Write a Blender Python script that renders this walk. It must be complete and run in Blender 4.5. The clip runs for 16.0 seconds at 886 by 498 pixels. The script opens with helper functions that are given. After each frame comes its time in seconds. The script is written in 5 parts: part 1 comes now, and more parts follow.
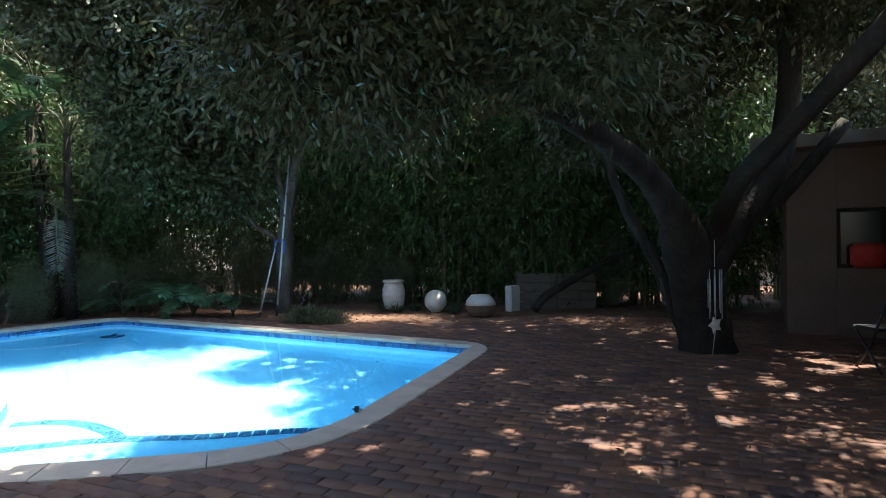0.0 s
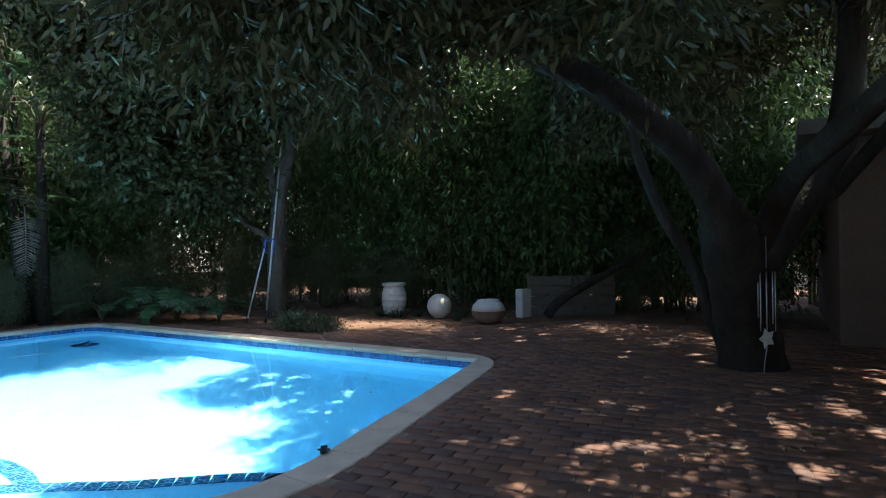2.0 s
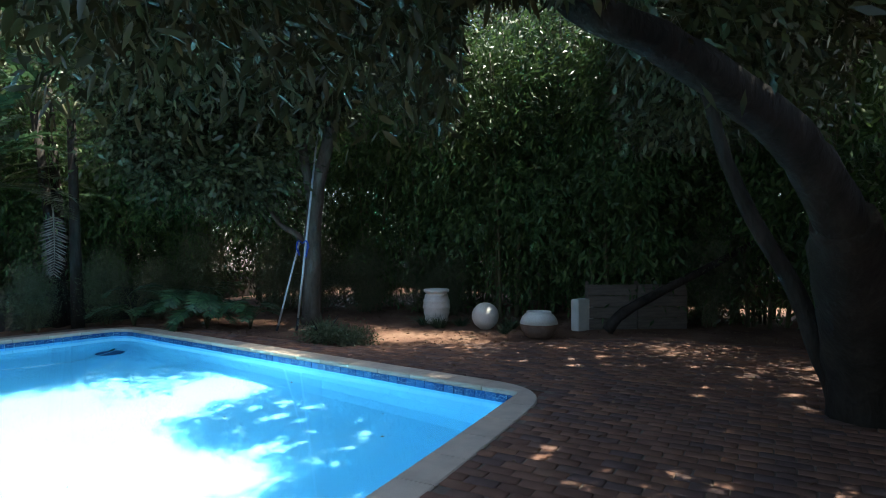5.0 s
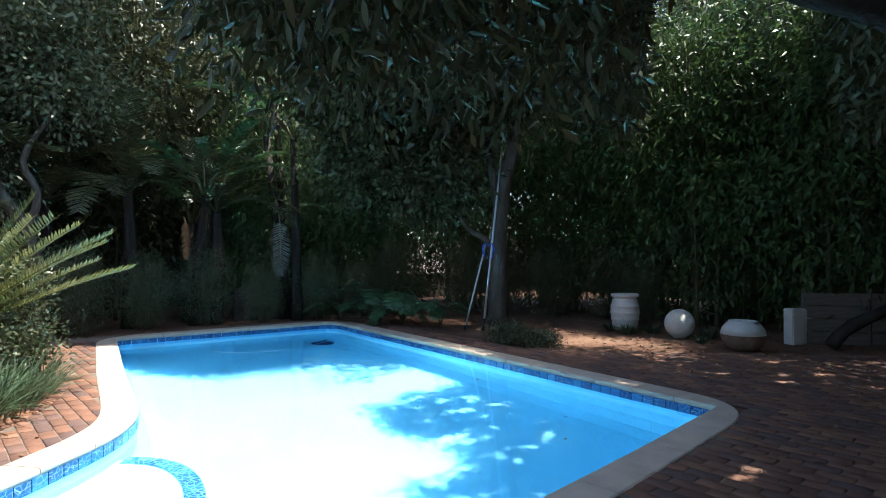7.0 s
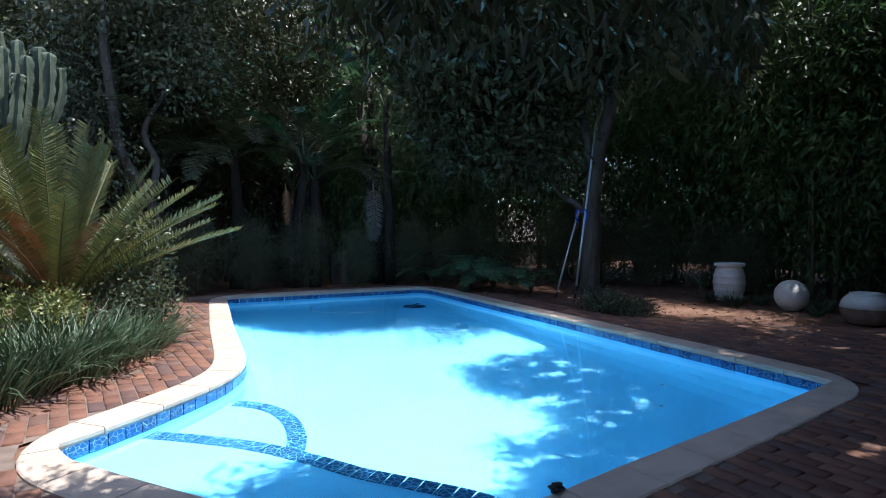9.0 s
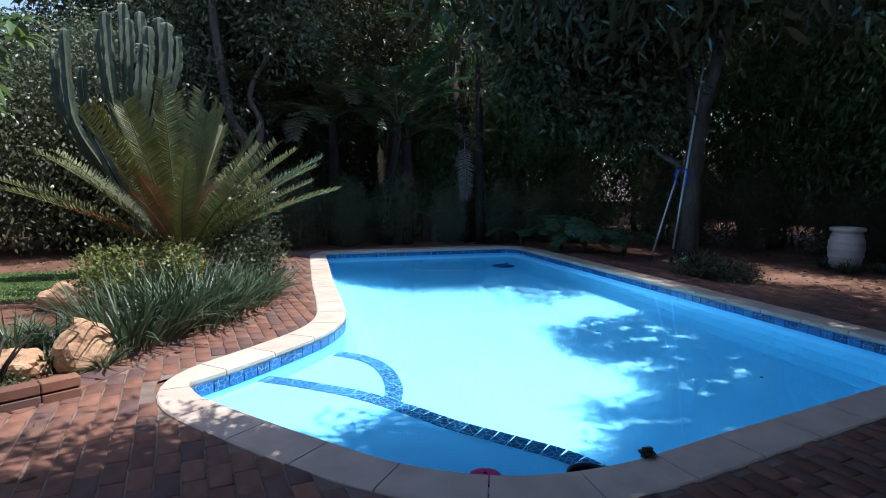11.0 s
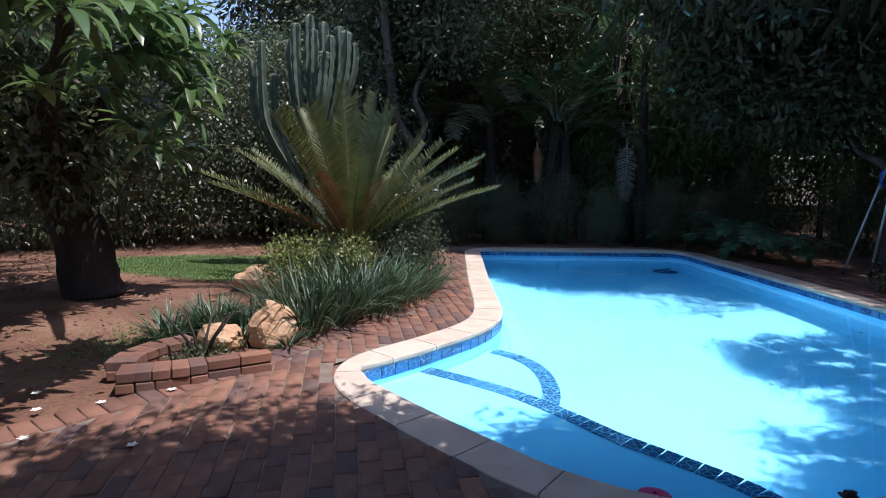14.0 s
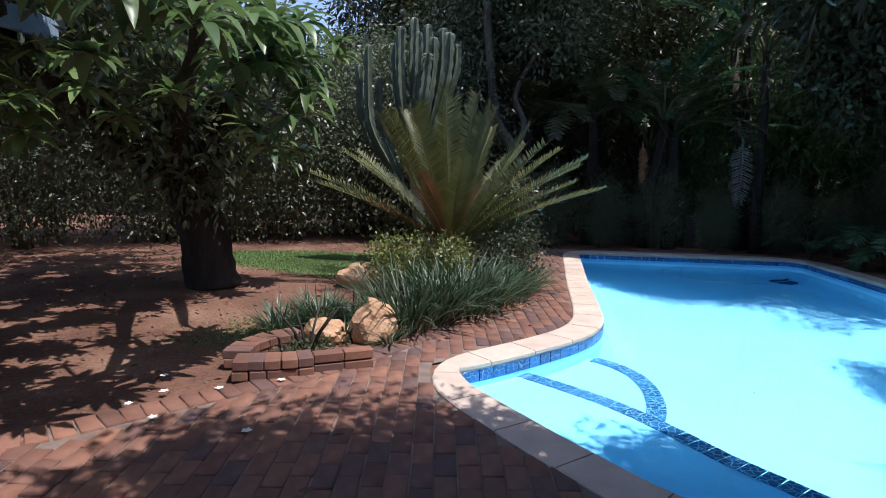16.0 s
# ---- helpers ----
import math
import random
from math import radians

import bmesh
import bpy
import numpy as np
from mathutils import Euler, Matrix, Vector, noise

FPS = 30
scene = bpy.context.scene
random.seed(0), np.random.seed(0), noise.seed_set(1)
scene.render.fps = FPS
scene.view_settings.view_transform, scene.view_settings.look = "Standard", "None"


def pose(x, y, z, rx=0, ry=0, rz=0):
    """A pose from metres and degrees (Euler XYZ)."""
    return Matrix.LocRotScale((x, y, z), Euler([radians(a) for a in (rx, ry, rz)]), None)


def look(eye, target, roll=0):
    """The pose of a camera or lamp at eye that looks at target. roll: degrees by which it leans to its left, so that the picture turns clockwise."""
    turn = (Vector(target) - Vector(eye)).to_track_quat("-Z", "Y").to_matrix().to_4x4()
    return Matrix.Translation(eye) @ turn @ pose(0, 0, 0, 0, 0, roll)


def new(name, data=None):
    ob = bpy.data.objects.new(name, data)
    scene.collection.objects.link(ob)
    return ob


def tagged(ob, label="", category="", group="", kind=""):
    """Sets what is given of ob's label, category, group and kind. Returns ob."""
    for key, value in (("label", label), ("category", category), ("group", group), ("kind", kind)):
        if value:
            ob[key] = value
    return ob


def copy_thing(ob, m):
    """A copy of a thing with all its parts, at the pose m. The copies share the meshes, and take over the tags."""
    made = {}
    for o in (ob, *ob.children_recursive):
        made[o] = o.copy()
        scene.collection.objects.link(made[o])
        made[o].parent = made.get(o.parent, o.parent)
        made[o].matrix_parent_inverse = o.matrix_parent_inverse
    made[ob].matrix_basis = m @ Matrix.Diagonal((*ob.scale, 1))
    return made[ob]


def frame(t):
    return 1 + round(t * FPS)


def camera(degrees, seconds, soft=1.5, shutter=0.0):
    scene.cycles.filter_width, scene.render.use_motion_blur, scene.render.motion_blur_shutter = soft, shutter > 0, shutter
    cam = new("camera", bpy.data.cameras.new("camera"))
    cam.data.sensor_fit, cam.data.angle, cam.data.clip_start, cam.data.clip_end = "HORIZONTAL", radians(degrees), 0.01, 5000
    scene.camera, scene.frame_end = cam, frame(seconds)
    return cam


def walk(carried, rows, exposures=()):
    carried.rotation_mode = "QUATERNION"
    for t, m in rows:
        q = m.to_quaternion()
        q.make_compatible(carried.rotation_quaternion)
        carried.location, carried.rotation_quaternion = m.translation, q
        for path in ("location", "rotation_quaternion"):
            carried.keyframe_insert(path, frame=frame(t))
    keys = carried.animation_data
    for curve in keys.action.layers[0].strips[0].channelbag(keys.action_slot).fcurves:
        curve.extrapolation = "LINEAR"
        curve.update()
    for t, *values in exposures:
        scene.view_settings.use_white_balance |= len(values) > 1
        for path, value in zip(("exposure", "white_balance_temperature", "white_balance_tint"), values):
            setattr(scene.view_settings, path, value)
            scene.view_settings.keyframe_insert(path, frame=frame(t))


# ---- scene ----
cam = camera(74.3, 16.0, 0.95)
PATH = [
    (0, (-6.945, -3.387, 1.33), (-5.195, -2.419, 1.325), -0.7),
    (0.5, (-6.718, -3.266, 1.323), (-4.973, -2.288, 1.322), -0.8),
    (1, (-6.478, -3.161, 1.319), (-4.739, -2.173, 1.317), -0.8),
    (1.5, (-6.23, -3.073, 1.307), (-4.494, -2.078, 1.306), -0.6),
    (2, (-5.98, -3.002, 1.291), (-4.249, -2.001, 1.293), -0.7),
    (2.5, (-5.731, -2.913, 1.298), (-3.997, -1.916, 1.301), -0.5),
    (3, (-5.5, -2.852, 1.314), (-3.764, -1.859, 1.318), -0.5),
    (5.5, (-4.848, -2.691, 1.473), (-3.331, -1.387, 1.463), -0.3),
    (6, (-4.83, -2.717, 1.438), (-3.442, -1.276, 1.44), -0.3),
    (6.5, (-4.912, -2.731, 1.458), (-3.631, -1.195, 1.455), -0.1),
    (7, (-4.924, -2.752, 1.433), (-3.755, -1.129, 1.434), -0.3),
    (7.5, (-4.927, -2.742, 1.425), (-3.848, -1.058, 1.422), -0.2),
    (8, (-4.92, -2.74, 1.402), (-3.91, -1.013, 1.392), -0.2),
    (8.5, (-4.9, -2.711, 1.373), (-3.944, -0.955, 1.327), -0.1),
    (9, (-4.917, -2.727, 1.342), (-4.012, -0.946, 1.245), -0.1),
    (11.5, (-5.005, -2.787, 1.403), (-4.468, -0.878, 1.146), 0.2),
    (12, (-5.036, -2.789, 1.412), (-4.586, -0.858, 1.152), 0.4),
    (12.5, (-5.063, -2.784, 1.415), (-4.693, -0.836, 1.156), 0.5),
    (13, (-5.071, -2.776, 1.421), (-4.783, -0.814, 1.16), 0.5),
    (13.5, (-5.096, -2.759, 1.41), (-4.882, -0.787, 1.153), 0.6),
    (14, (-5.109, -2.758, 1.418), (-4.974, -0.779, 1.161), 0.7),
    (14.5, (-5.123, -2.762, 1.427), (-5.073, -0.779, 1.167), 0.8),
    (15, (-5.133, -2.747, 1.424), (-5.168, -0.764, 1.164), 0.7),
    (15.5, (-5.149, -2.749, 1.43), (-5.262, -0.769, 1.169), 0.9),
    (16, (-5.163, -2.726, 1.437), (-5.348, -0.752, 1.173), 1.0),
]
EXPOSURES = [(0.0, 1.85, 6700, 6), (3.0, 1.55, 6650, 3), (5.5, 1.65, 6600, 2), (7.0, 1.5, 6450, 5), (8.0, 1.22, 6200, 9), (9.0, 0.88, 5900, 13), (11.5, 0.6, 5850, 16), (16.0, 0.44, 5950, 19)]
walk(cam, [(t, look(eye, target, roll)) for t, eye, target, roll in PATH], EXPOSURES)

# ---- light ----
SUN = Vector((0.40, -0.15, 1.0)).normalized()
sun_data = bpy.data.lights.new("sun", "SUN")
sun_data.energy, sun_data.angle, sun_data.color = 4.5, radians(0.53), (1.0, 0.94, 0.85)
sun = new("sun", sun_data)
sun.matrix_world = look(tuple(SUN * 30), (0, 0, 0))
world = bpy.data.worlds.new("sky")
scene.world = world
world.use_nodes = True
wn = world.node_tree.nodes
sky = wn.new("ShaderNodeTexSky")
sky.sky_type, sky.sun_disc = "NISHITA", False
sky.sun_elevation = math.asin(SUN.z)
sky.sun_rotation = math.atan2(SUN.x, SUN.y)
wn["Background"].inputs["Strength"].default_value = 0.15
world.node_tree.links.new(sky.outputs["Color"], wn["Background"].inputs["Color"])


# ---- materials ----
def material(name, colors, scale=8.0, rough=0.7, bump=0.2, fine=60.0, metal=0.0, source="noise", stretch=(1, 1, 1), spec=0.4, stain=0.35):
    """Colour ramp over noise, or over a piece's or island's own random value, with coarse stains and fine relief."""
    m = bpy.data.materials.new(name)
    m.use_nodes = True
    nt = m.node_tree
    nodes, links = nt.nodes, nt.links
    p = nodes["Principled BSDF"]
    co = nodes.new("ShaderNodeTexCoord")
    mp = nodes.new("ShaderNodeMapping")
    mp.inputs["Scale"].default_value = stretch
    links.new(co.outputs["Object"], mp.inputs["Vector"])
    n1 = nodes.new("ShaderNodeTexNoise")
    n1.inputs["Scale"].default_value, n1.inputs["Detail"].default_value = scale, 5
    links.new(mp.outputs["Vector"], n1.inputs["Vector"])
    n2 = nodes.new("ShaderNodeTexNoise")
    n2.inputs["Scale"].default_value, n2.inputs["Detail"].default_value = fine, 3
    links.new(mp.outputs["Vector"], n2.inputs["Vector"])
    ramp = nodes.new("ShaderNodeValToRGB")
    ramp.color_ramp.elements[0].color = (*colors[0], 1)
    ramp.color_ramp.elements[1].color = (*colors[-1], 1)
    ramp.color_ramp.elements[0].position, ramp.color_ramp.elements[1].position = (0.3, 0.7) if source == "noise" else (0.0, 1.0)
    for k, c in enumerate(colors[1:-1]):
        a, b = (0.3, 0.7) if source == "noise" else (0.0, 1.0)
        e = ramp.color_ramp.elements.new(a + (b - a) * (k + 1) / (len(colors) - 1))
        e.color = (*c, 1)
    if source == "noise":
        links.new(n1.outputs["Fac"], ramp.inputs["Fac"])
    elif source == "piece":
        oi = nodes.new("ShaderNodeObjectInfo")
        links.new(oi.outputs["Random"], ramp.inputs["Fac"])
    else:
        ge = nodes.new("ShaderNodeNewGeometry")
        links.new(ge.outputs["Random Per Island"], ramp.inputs["Fac"])
    mix = nodes.new("ShaderNodeMixRGB")
    mix.blend_type = "MULTIPLY"
    mix.inputs["Fac"].default_value = stain
    links.new(ramp.outputs["Color"], mix.inputs["Color1"])
    grain = nodes.new("ShaderNodeValToRGB")
    grain.color_ramp.elements[0].position, grain.color_ramp.elements[1].position = 0.3, 0.62
    grain.color_ramp.elements[0].color = (0.35, 0.33, 0.32, 1)
    links.new((n1 if source != "noise" else n2).outputs["Fac"], grain.inputs["Fac"])
    links.new(grain.outputs["Color"], mix.inputs["Color2"])
    links.new(mix.outputs["Color"], p.inputs["Base Color"])
    bm = nodes.new("ShaderNodeBump")
    bm.inputs["Strength"].default_value, bm.inputs["Distance"].default_value = bump, 0.02
    links.new(n2.outputs["Fac"], bm.inputs["Height"])
    links.new(bm.outputs["Normal"], p.inputs["Normal"])
    p.inputs["Roughness"].default_value, p.inputs["Metallic"].default_value = rough, metal
    p.inputs["Specular IOR Level"].default_value = spec
    return m


def leaf_material(name, colors, rough=0.36, through_light=0.25, spec=0.5):
    """Leaves: each island its own green, waxy above, some light passing through."""
    m = material(name, colors, scale=3.0, rough=rough, bump=0.0, source="island", spec=spec, stain=0.2)
    nt = m.node_tree
    p = nt.nodes["Principled BSDF"]
    tr = nt.nodes.new("ShaderNodeBsdfTranslucent")
    mx = nt.nodes.new("ShaderNodeMixShader")
    mx.inputs["Fac"].default_value = through_light
    base = p.inputs["Base Color"].links[0].from_socket
    nt.links.new(base, tr.inputs["Color"])
    nt.links.new(p.outputs["BSDF"], mx.inputs[1])
    nt.links.new(tr.outputs["BSDF"], mx.inputs[2])
    nt.links.new(mx.outputs["Shader"], nt.nodes["Material Output"].inputs["Surface"])
    return m


BRICK = [(0.155, 0.078, 0.055), (0.215, 0.105, 0.071), (0.26, 0.128, 0.083), (0.18, 0.10, 0.076), (0.133, 0.082, 0.074), (0.31, 0.148, 0.087)]
M_brick = material("brick_piece", BRICK, 9, 0.75, 0.35, 120, source="piece", stain=0.45)
M_brick_many = material("brick_rest", BRICK, 5, 0.75, 0.35, 120, source="island", stain=0.45)
M_sand = material("joint_sand", [(0.16, 0.12, 0.095), (0.27, 0.21, 0.17)], 6, 0.95, 0.4, 150)
M_coping = material("coping_stone", [(0.52, 0.42, 0.33), (0.62, 0.51, 0.41), (0.57, 0.47, 0.37)], 5, 0.8, 0.25, 90, source="piece", stain=0.3)
M_soil = material("red_soil", [(0.115, 0.056, 0.036), (0.175, 0.088, 0.055), (0.25, 0.145, 0.095)], 1.3, 0.95, 0.8, 30, stain=0.5)
M_plaster = material("pool_plaster", [(0.42, 0.78, 0.98), (0.46, 0.80, 0.99)], 1.5, 0.7, 0.05, 40, stain=0.06)
M_tile = material("waterline_tile", [(0.012, 0.055, 0.18), (0.02, 0.10, 0.27), (0.035, 0.16, 0.38)], 18, 0.2, 0.05, 60, source="piece", stain=0.3)


def veined(mat, lo, hi):
    """Pale veins through a glazed tile."""
    nt = mat.node_tree
    vor = nt.nodes.new("ShaderNodeTexVoronoi")
    vor.feature = "DISTANCE_TO_EDGE"
    vor.inputs["Scale"].default_value = 24
    geo = nt.nodes.new("ShaderNodeNewGeometry")
    nt.links.new(geo.outputs["Position"], vor.inputs["Vector"])
    vr = nt.nodes.new("ShaderNodeValToRGB")
    vr.color_ramp.elements[0].position, vr.color_ramp.elements[1].position = lo, hi
    vr.color_ramp.elements[0].color, vr.color_ramp.elements[1].color = (1, 1, 1, 1), (0, 0, 0, 1)
    nt.links.new(vor.outputs["Distance"], vr.inputs["Fac"])
    vm = nt.nodes.new("ShaderNodeMixRGB")
    vm.inputs["Color2"].default_value = (0.30, 0.48, 0.66, 1)
    base_in = nt.nodes["Principled BSDF"].inputs["Base Color"]
    nt.links.new(base_in.links[0].from_socket, vm.inputs["Color1"])
    nt.links.new(vr.outputs["Color"], vm.inputs["Fac"])
    nt.links.new(vm.outputs["Color"], base_in)


veined(M_tile, 0.01, 0.04)
M_step_tile = material("step_tile", [(0.012, 0.07, 0.17), (0.025, 0.11, 0.24), (0.045, 0.16, 0.32)], 18, 0.3, 0.05, 60, source="piece", stain=0.3)
veined(M_step_tile, 0.02, 0.075)
M_white = material("white_pottery", [(0.62, 0.60, 0.56), (0.72, 0.70, 0.66)], 7, 0.65, 0.25, 70, stain=0.4)
M_panel = material("weathered_board", [(0.10, 0.082, 0.068), (0.17, 0.14, 0.118)], 3, 0.85, 0.3, 40, stretch=(1, 1, 8), stain=0.4)
M_bark = material("bark", [(0.014, 0.011, 0.009), (0.03, 0.024, 0.019), (0.05, 0.04, 0.033)], 5, 0.9, 0.9, 28, stretch=(1, 1, 0.3), stain=0.5)
M_bark_pale = material("pale_bark", [(0.07, 0.06, 0.048), (0.14, 0.12, 0.10)], 5, 0.9, 0.7, 30, stretch=(1, 1, 0.35), stain=0.4)
M_stem = material("cane", [(0.07, 0.075, 0.035), (0.14, 0.13, 0.07)], 6, 0.6, 0.2)
M_rock = material("sandstone", [(0.40, 0.23, 0.13), (0.53, 0.33, 0.19), (0.60, 0.42, 0.27)], 4, 0.9, 0.7, 25, stain=0.4)
M_wall = material("brown_plaster", [(0.13, 0.085, 0.065), (0.17, 0.11, 0.085)], 2, 0.9, 0.3, 60)
# Grey cement taken down to near black: its deep shade is in the colour.
M_shaded_wall = material("shaded_grey_cement", [(0.028, 0.027, 0.026), (0.052, 0.05, 0.048)], 2.5, 0.9, 0.4, 40, stain=0.5)
M_cactus = material("euphorbia_skin", [(0.065, 0.09, 0.058), (0.115, 0.145, 0.095)], 6, 0.55, 0.25, 50)
M_pole = material("aluminium_pole", [(0.55, 0.56, 0.57), (0.68, 0.69, 0.70)], 12, 0.35, 0.05, metal=0.6)
M_blue = material("blue_rope", [(0.02, 0.08, 0.45), (0.04, 0.13, 0.60)], 40, 0.6, 0.3)
M_dark = material("dark_plastic", [(0.012, 0.014, 0.02), (0.03, 0.032, 0.04)], 15, 0.45, 0.1)
M_cleaner = material("navy_plastic", [(0.015, 0.04, 0.16), (0.025, 0.06, 0.22)], 15, 0.4, 0.1)
M_hose = material("white_hose", [(0.40, 0.55, 0.66), (0.48, 0.62, 0.72)], 30, 0.4, 0.1)
M_pink = material("pink_plastic", [(0.55, 0.03, 0.16), (0.66, 0.06, 0.22)], 10, 0.4, 0.1)
M_rust = material("dead_frond", [(0.25, 0.11, 0.05), (0.38, 0.20, 0.10)], 8, 0.9, 0.2)
M_grey_frond = material("dry_frond", [(0.10, 0.09, 0.075), (0.17, 0.15, 0.125)], 8, 0.9, 0.2)
M_red = material("red_cloth", [(0.45, 0.02, 0.02), (0.6, 0.05, 0.04)], 8, 0.8, 0.2)
M_roof = material("painted_fascia", [(0.22, 0.32, 0.42), (0.30, 0.40, 0.50)], 6, 0.5, 0.1)
M_tin = material("roof_sheet", [(0.12, 0.10, 0.09), (0.18, 0.15, 0.13)], 4, 0.7, 0.2)
M_pale_wall = material("pale_speck_wall", [(0.55, 0.50, 0.42), (0.68, 0.63, 0.54)], 2, 0.9, 0.3, 40)
M_petal = material("petal", [(0.80, 0.78, 0.68), (0.86, 0.84, 0.76)], 20, 0.5, 0.1, stain=0.1)
L_dark = leaf_material("evergreen_leaf", [(0.034, 0.042, 0.017), (0.052, 0.064, 0.026), (0.085, 0.098, 0.04)], 0.40, 0.24, 0.42)
L_hedge = leaf_material("hedge_leaf", [(0.045, 0.088, 0.034), (0.07, 0.13, 0.046), (0.12, 0.19, 0.06)], 0.42, 0.32, 0.34)
L_shrub = leaf_material("shrub_leaf", [(0.068, 0.088, 0.045), (0.105, 0.125, 0.064), (0.16, 0.18, 0.10)], 0.38, 0.26, 0.45)
L_frangi = leaf_material("frangipani_leaf", [(0.07, 0.13, 0.045), (0.12, 0.20, 0.06), (0.19, 0.28, 0.085)], 0.38, 0.35)
L_cycad = leaf_material("cycad_leaf", [(0.062, 0.085, 0.024), (0.10, 0.12, 0.034), (0.165, 0.155, 0.05)], 0.38, 0.2)
L_blade = leaf_material("blade_leaf", [(0.03, 0.065, 0.03), (0.06, 0.105, 0.05), (0.13, 0.18, 0.11)], 0.4, 0.15)
L_gold = leaf_material("golden_leaf", [(0.13, 0.16, 0.04), (0.24, 0.26, 0.08), (0.08, 0.12, 0.03)], 0.45, 0.25)
L_broad = leaf_material("broad_leaf", [(0.03, 0.075, 0.035), (0.05, 0.11, 0.05), (0.09, 0.17, 0.07)], 0.35, 0.3)
L_grass = leaf_material("lawn_blade", [(0.12, 0.22, 0.06), (0.18, 0.28, 0.09)], 0.6, 0.2)
L_litter = leaf_material("fallen_leaf", [(0.16, 0.09, 0.05), (0.26, 0.16, 0.09), (0.10, 0.06, 0.04)], 0.7, 0.1)

water_mat = bpy.data.materials.new("pool_water")
water_mat.use_nodes = True
wt = water_mat.node_tree
wt.nodes.remove(wt.nodes["Principled BSDF"])
glass = wt.nodes.new("ShaderNodeBsdfGlass")
glass.inputs["Color"].default_value = (0.56, 0.87, 1.0, 1)
glass.inputs["IOR"].default_value, glass.inputs["Roughness"].default_value = 1.33, 0.0
rip = wt.nodes.new("ShaderNodeTexNoise")
rip.inputs["Scale"].default_value, rip.inputs["Detail"].default_value = 5.0, 2
rb = wt.nodes.new("ShaderNodeBump")
rb.inputs["Strength"].default_value, rb.inputs["Distance"].default_value = 0.05, 0.02
wt.links.new(rip.outputs["Fac"], rb.inputs["Height"])
wt.links.new(rb.outputs["Normal"], glass.inputs["Normal"])
wt.links.new(glass.outputs["BSDF"], wt.nodes["Material Output"].inputs["Surface"])

window_glass = bpy.data.materials.new("window_glass")
window_glass.use_nodes = True
wp = window_glass.node_tree.nodes["Principled BSDF"]
wp.inputs["Base Color"].default_value = (0.02, 0.02, 0.025, 1)
wp.inputs["Roughness"].default_value = 0.12
wp.inputs["Specular IOR Level"].default_value = 0.15


# ---- mesh helpers ----
def from_arrays(name, verts, faces, mat, smooth=False):
    me = bpy.data.meshes.new(name)
    me.from_pydata([tuple(v) for v in verts], [], [tuple(f) for f in faces])
    me.materials.append(mat)
    if smooth:
        me.polygons.foreach_set("use_smooth", [True] * len(me.polygons))
    me.update()
    return me


def part_of(name, me, parent, label=""):
    ob = new(name, me)
    ob.parent = parent
    return tagged(ob, label) if label else ob


def thing(name, label, category, loc=(0, 0, 0), rz=0.0, group="", kind=""):
    ob = new(name)
    ob.empty_display_size = 0.1
    ob.matrix_world = pose(*loc, 0, 0, rz)
    return tagged(ob, label, category, group, kind)


def tri_mesh(name, V, T, mat):
    """Mesh from arrays of corners and triangles."""
    me = bpy.data.meshes.new(name)
    V = np.asarray(V, np.float32)
    T = np.asarray(T, np.int32)
    me.vertices.add(len(V))
    me.vertices.foreach_set("co", V.ravel())
    me.loops.add(T.size)
    me.loops.foreach_set("vertex_index", T.ravel())
    me.polygons.add(len(T))
    k = T.shape[1]
    me.polygons.foreach_set("loop_start", np.arange(0, T.size, k, dtype=np.int32))
    me.materials.append(mat)
    me.update(calc_edges=True)
    return me


def unit(a):
    return a / np.maximum(np.linalg.norm(a, axis=-1, keepdims=True), 1e-6)


def leaf_mesh(name, P, A, L, W, mat, rng, fold=0.25):
    """One folded, pointed leaf of two faces at each place P along A."""
    A = unit(A)
    B = unit(np.cross(A, unit(rng.normal(size=A.shape))))
    N = np.cross(A, B)
    L, W = L[:, None], W[:, None]
    mid = P + A * L * 0.45
    V = np.stack([P, mid + B * W - N * W * fold, P + A * L - N * L * 0.08, mid - B * W - N * W * fold], 1).reshape(-1, 3)
    b = np.arange(len(P), dtype=np.int32)[:, None] * 4
    T = np.concatenate([b + [0, 1, 2], b + [0, 2, 3]], 1).reshape(-1, 3)
    return tri_mesh(name, V, T, mat)


def round_leaf_mesh(name, P, A, L, W, mat, rng, fold=0.2):
    """Leaves with a rounded outline and a midrib, for foliage close to the path."""
    A = unit(A)
    B = unit(np.cross(A, unit(rng.normal(size=A.shape))))
    N = np.cross(A, B)
    L, W = L[:, None], W[:, None]
    rows = [P]
    for s, w, d in ((0.28, 0.85, 0.0), (0.62, 0.8, 0.04)):
        mid = P + A * L * s - N * L * d
        rows += [mid + B * W * w - N * W * fold, mid, mid - B * W * w - N * W * fold]
    rows.append(P + A * L - N * L * 0.12)
    V = np.stack(rows, 1).reshape(-1, 3)
    b = np.arange(len(P), dtype=np.int32)[:, None] * 8
    tris = [(0, 1, 2), (0, 2, 3), (1, 4, 5), (1, 5, 2), (2, 5, 6), (2, 6, 3), (4, 7, 5), (5, 7, 6)]
    T = np.concatenate([b + list(q) for q in tris], 1).reshape(-1, 3)
    return tri_mesh(name, V, T, mat)


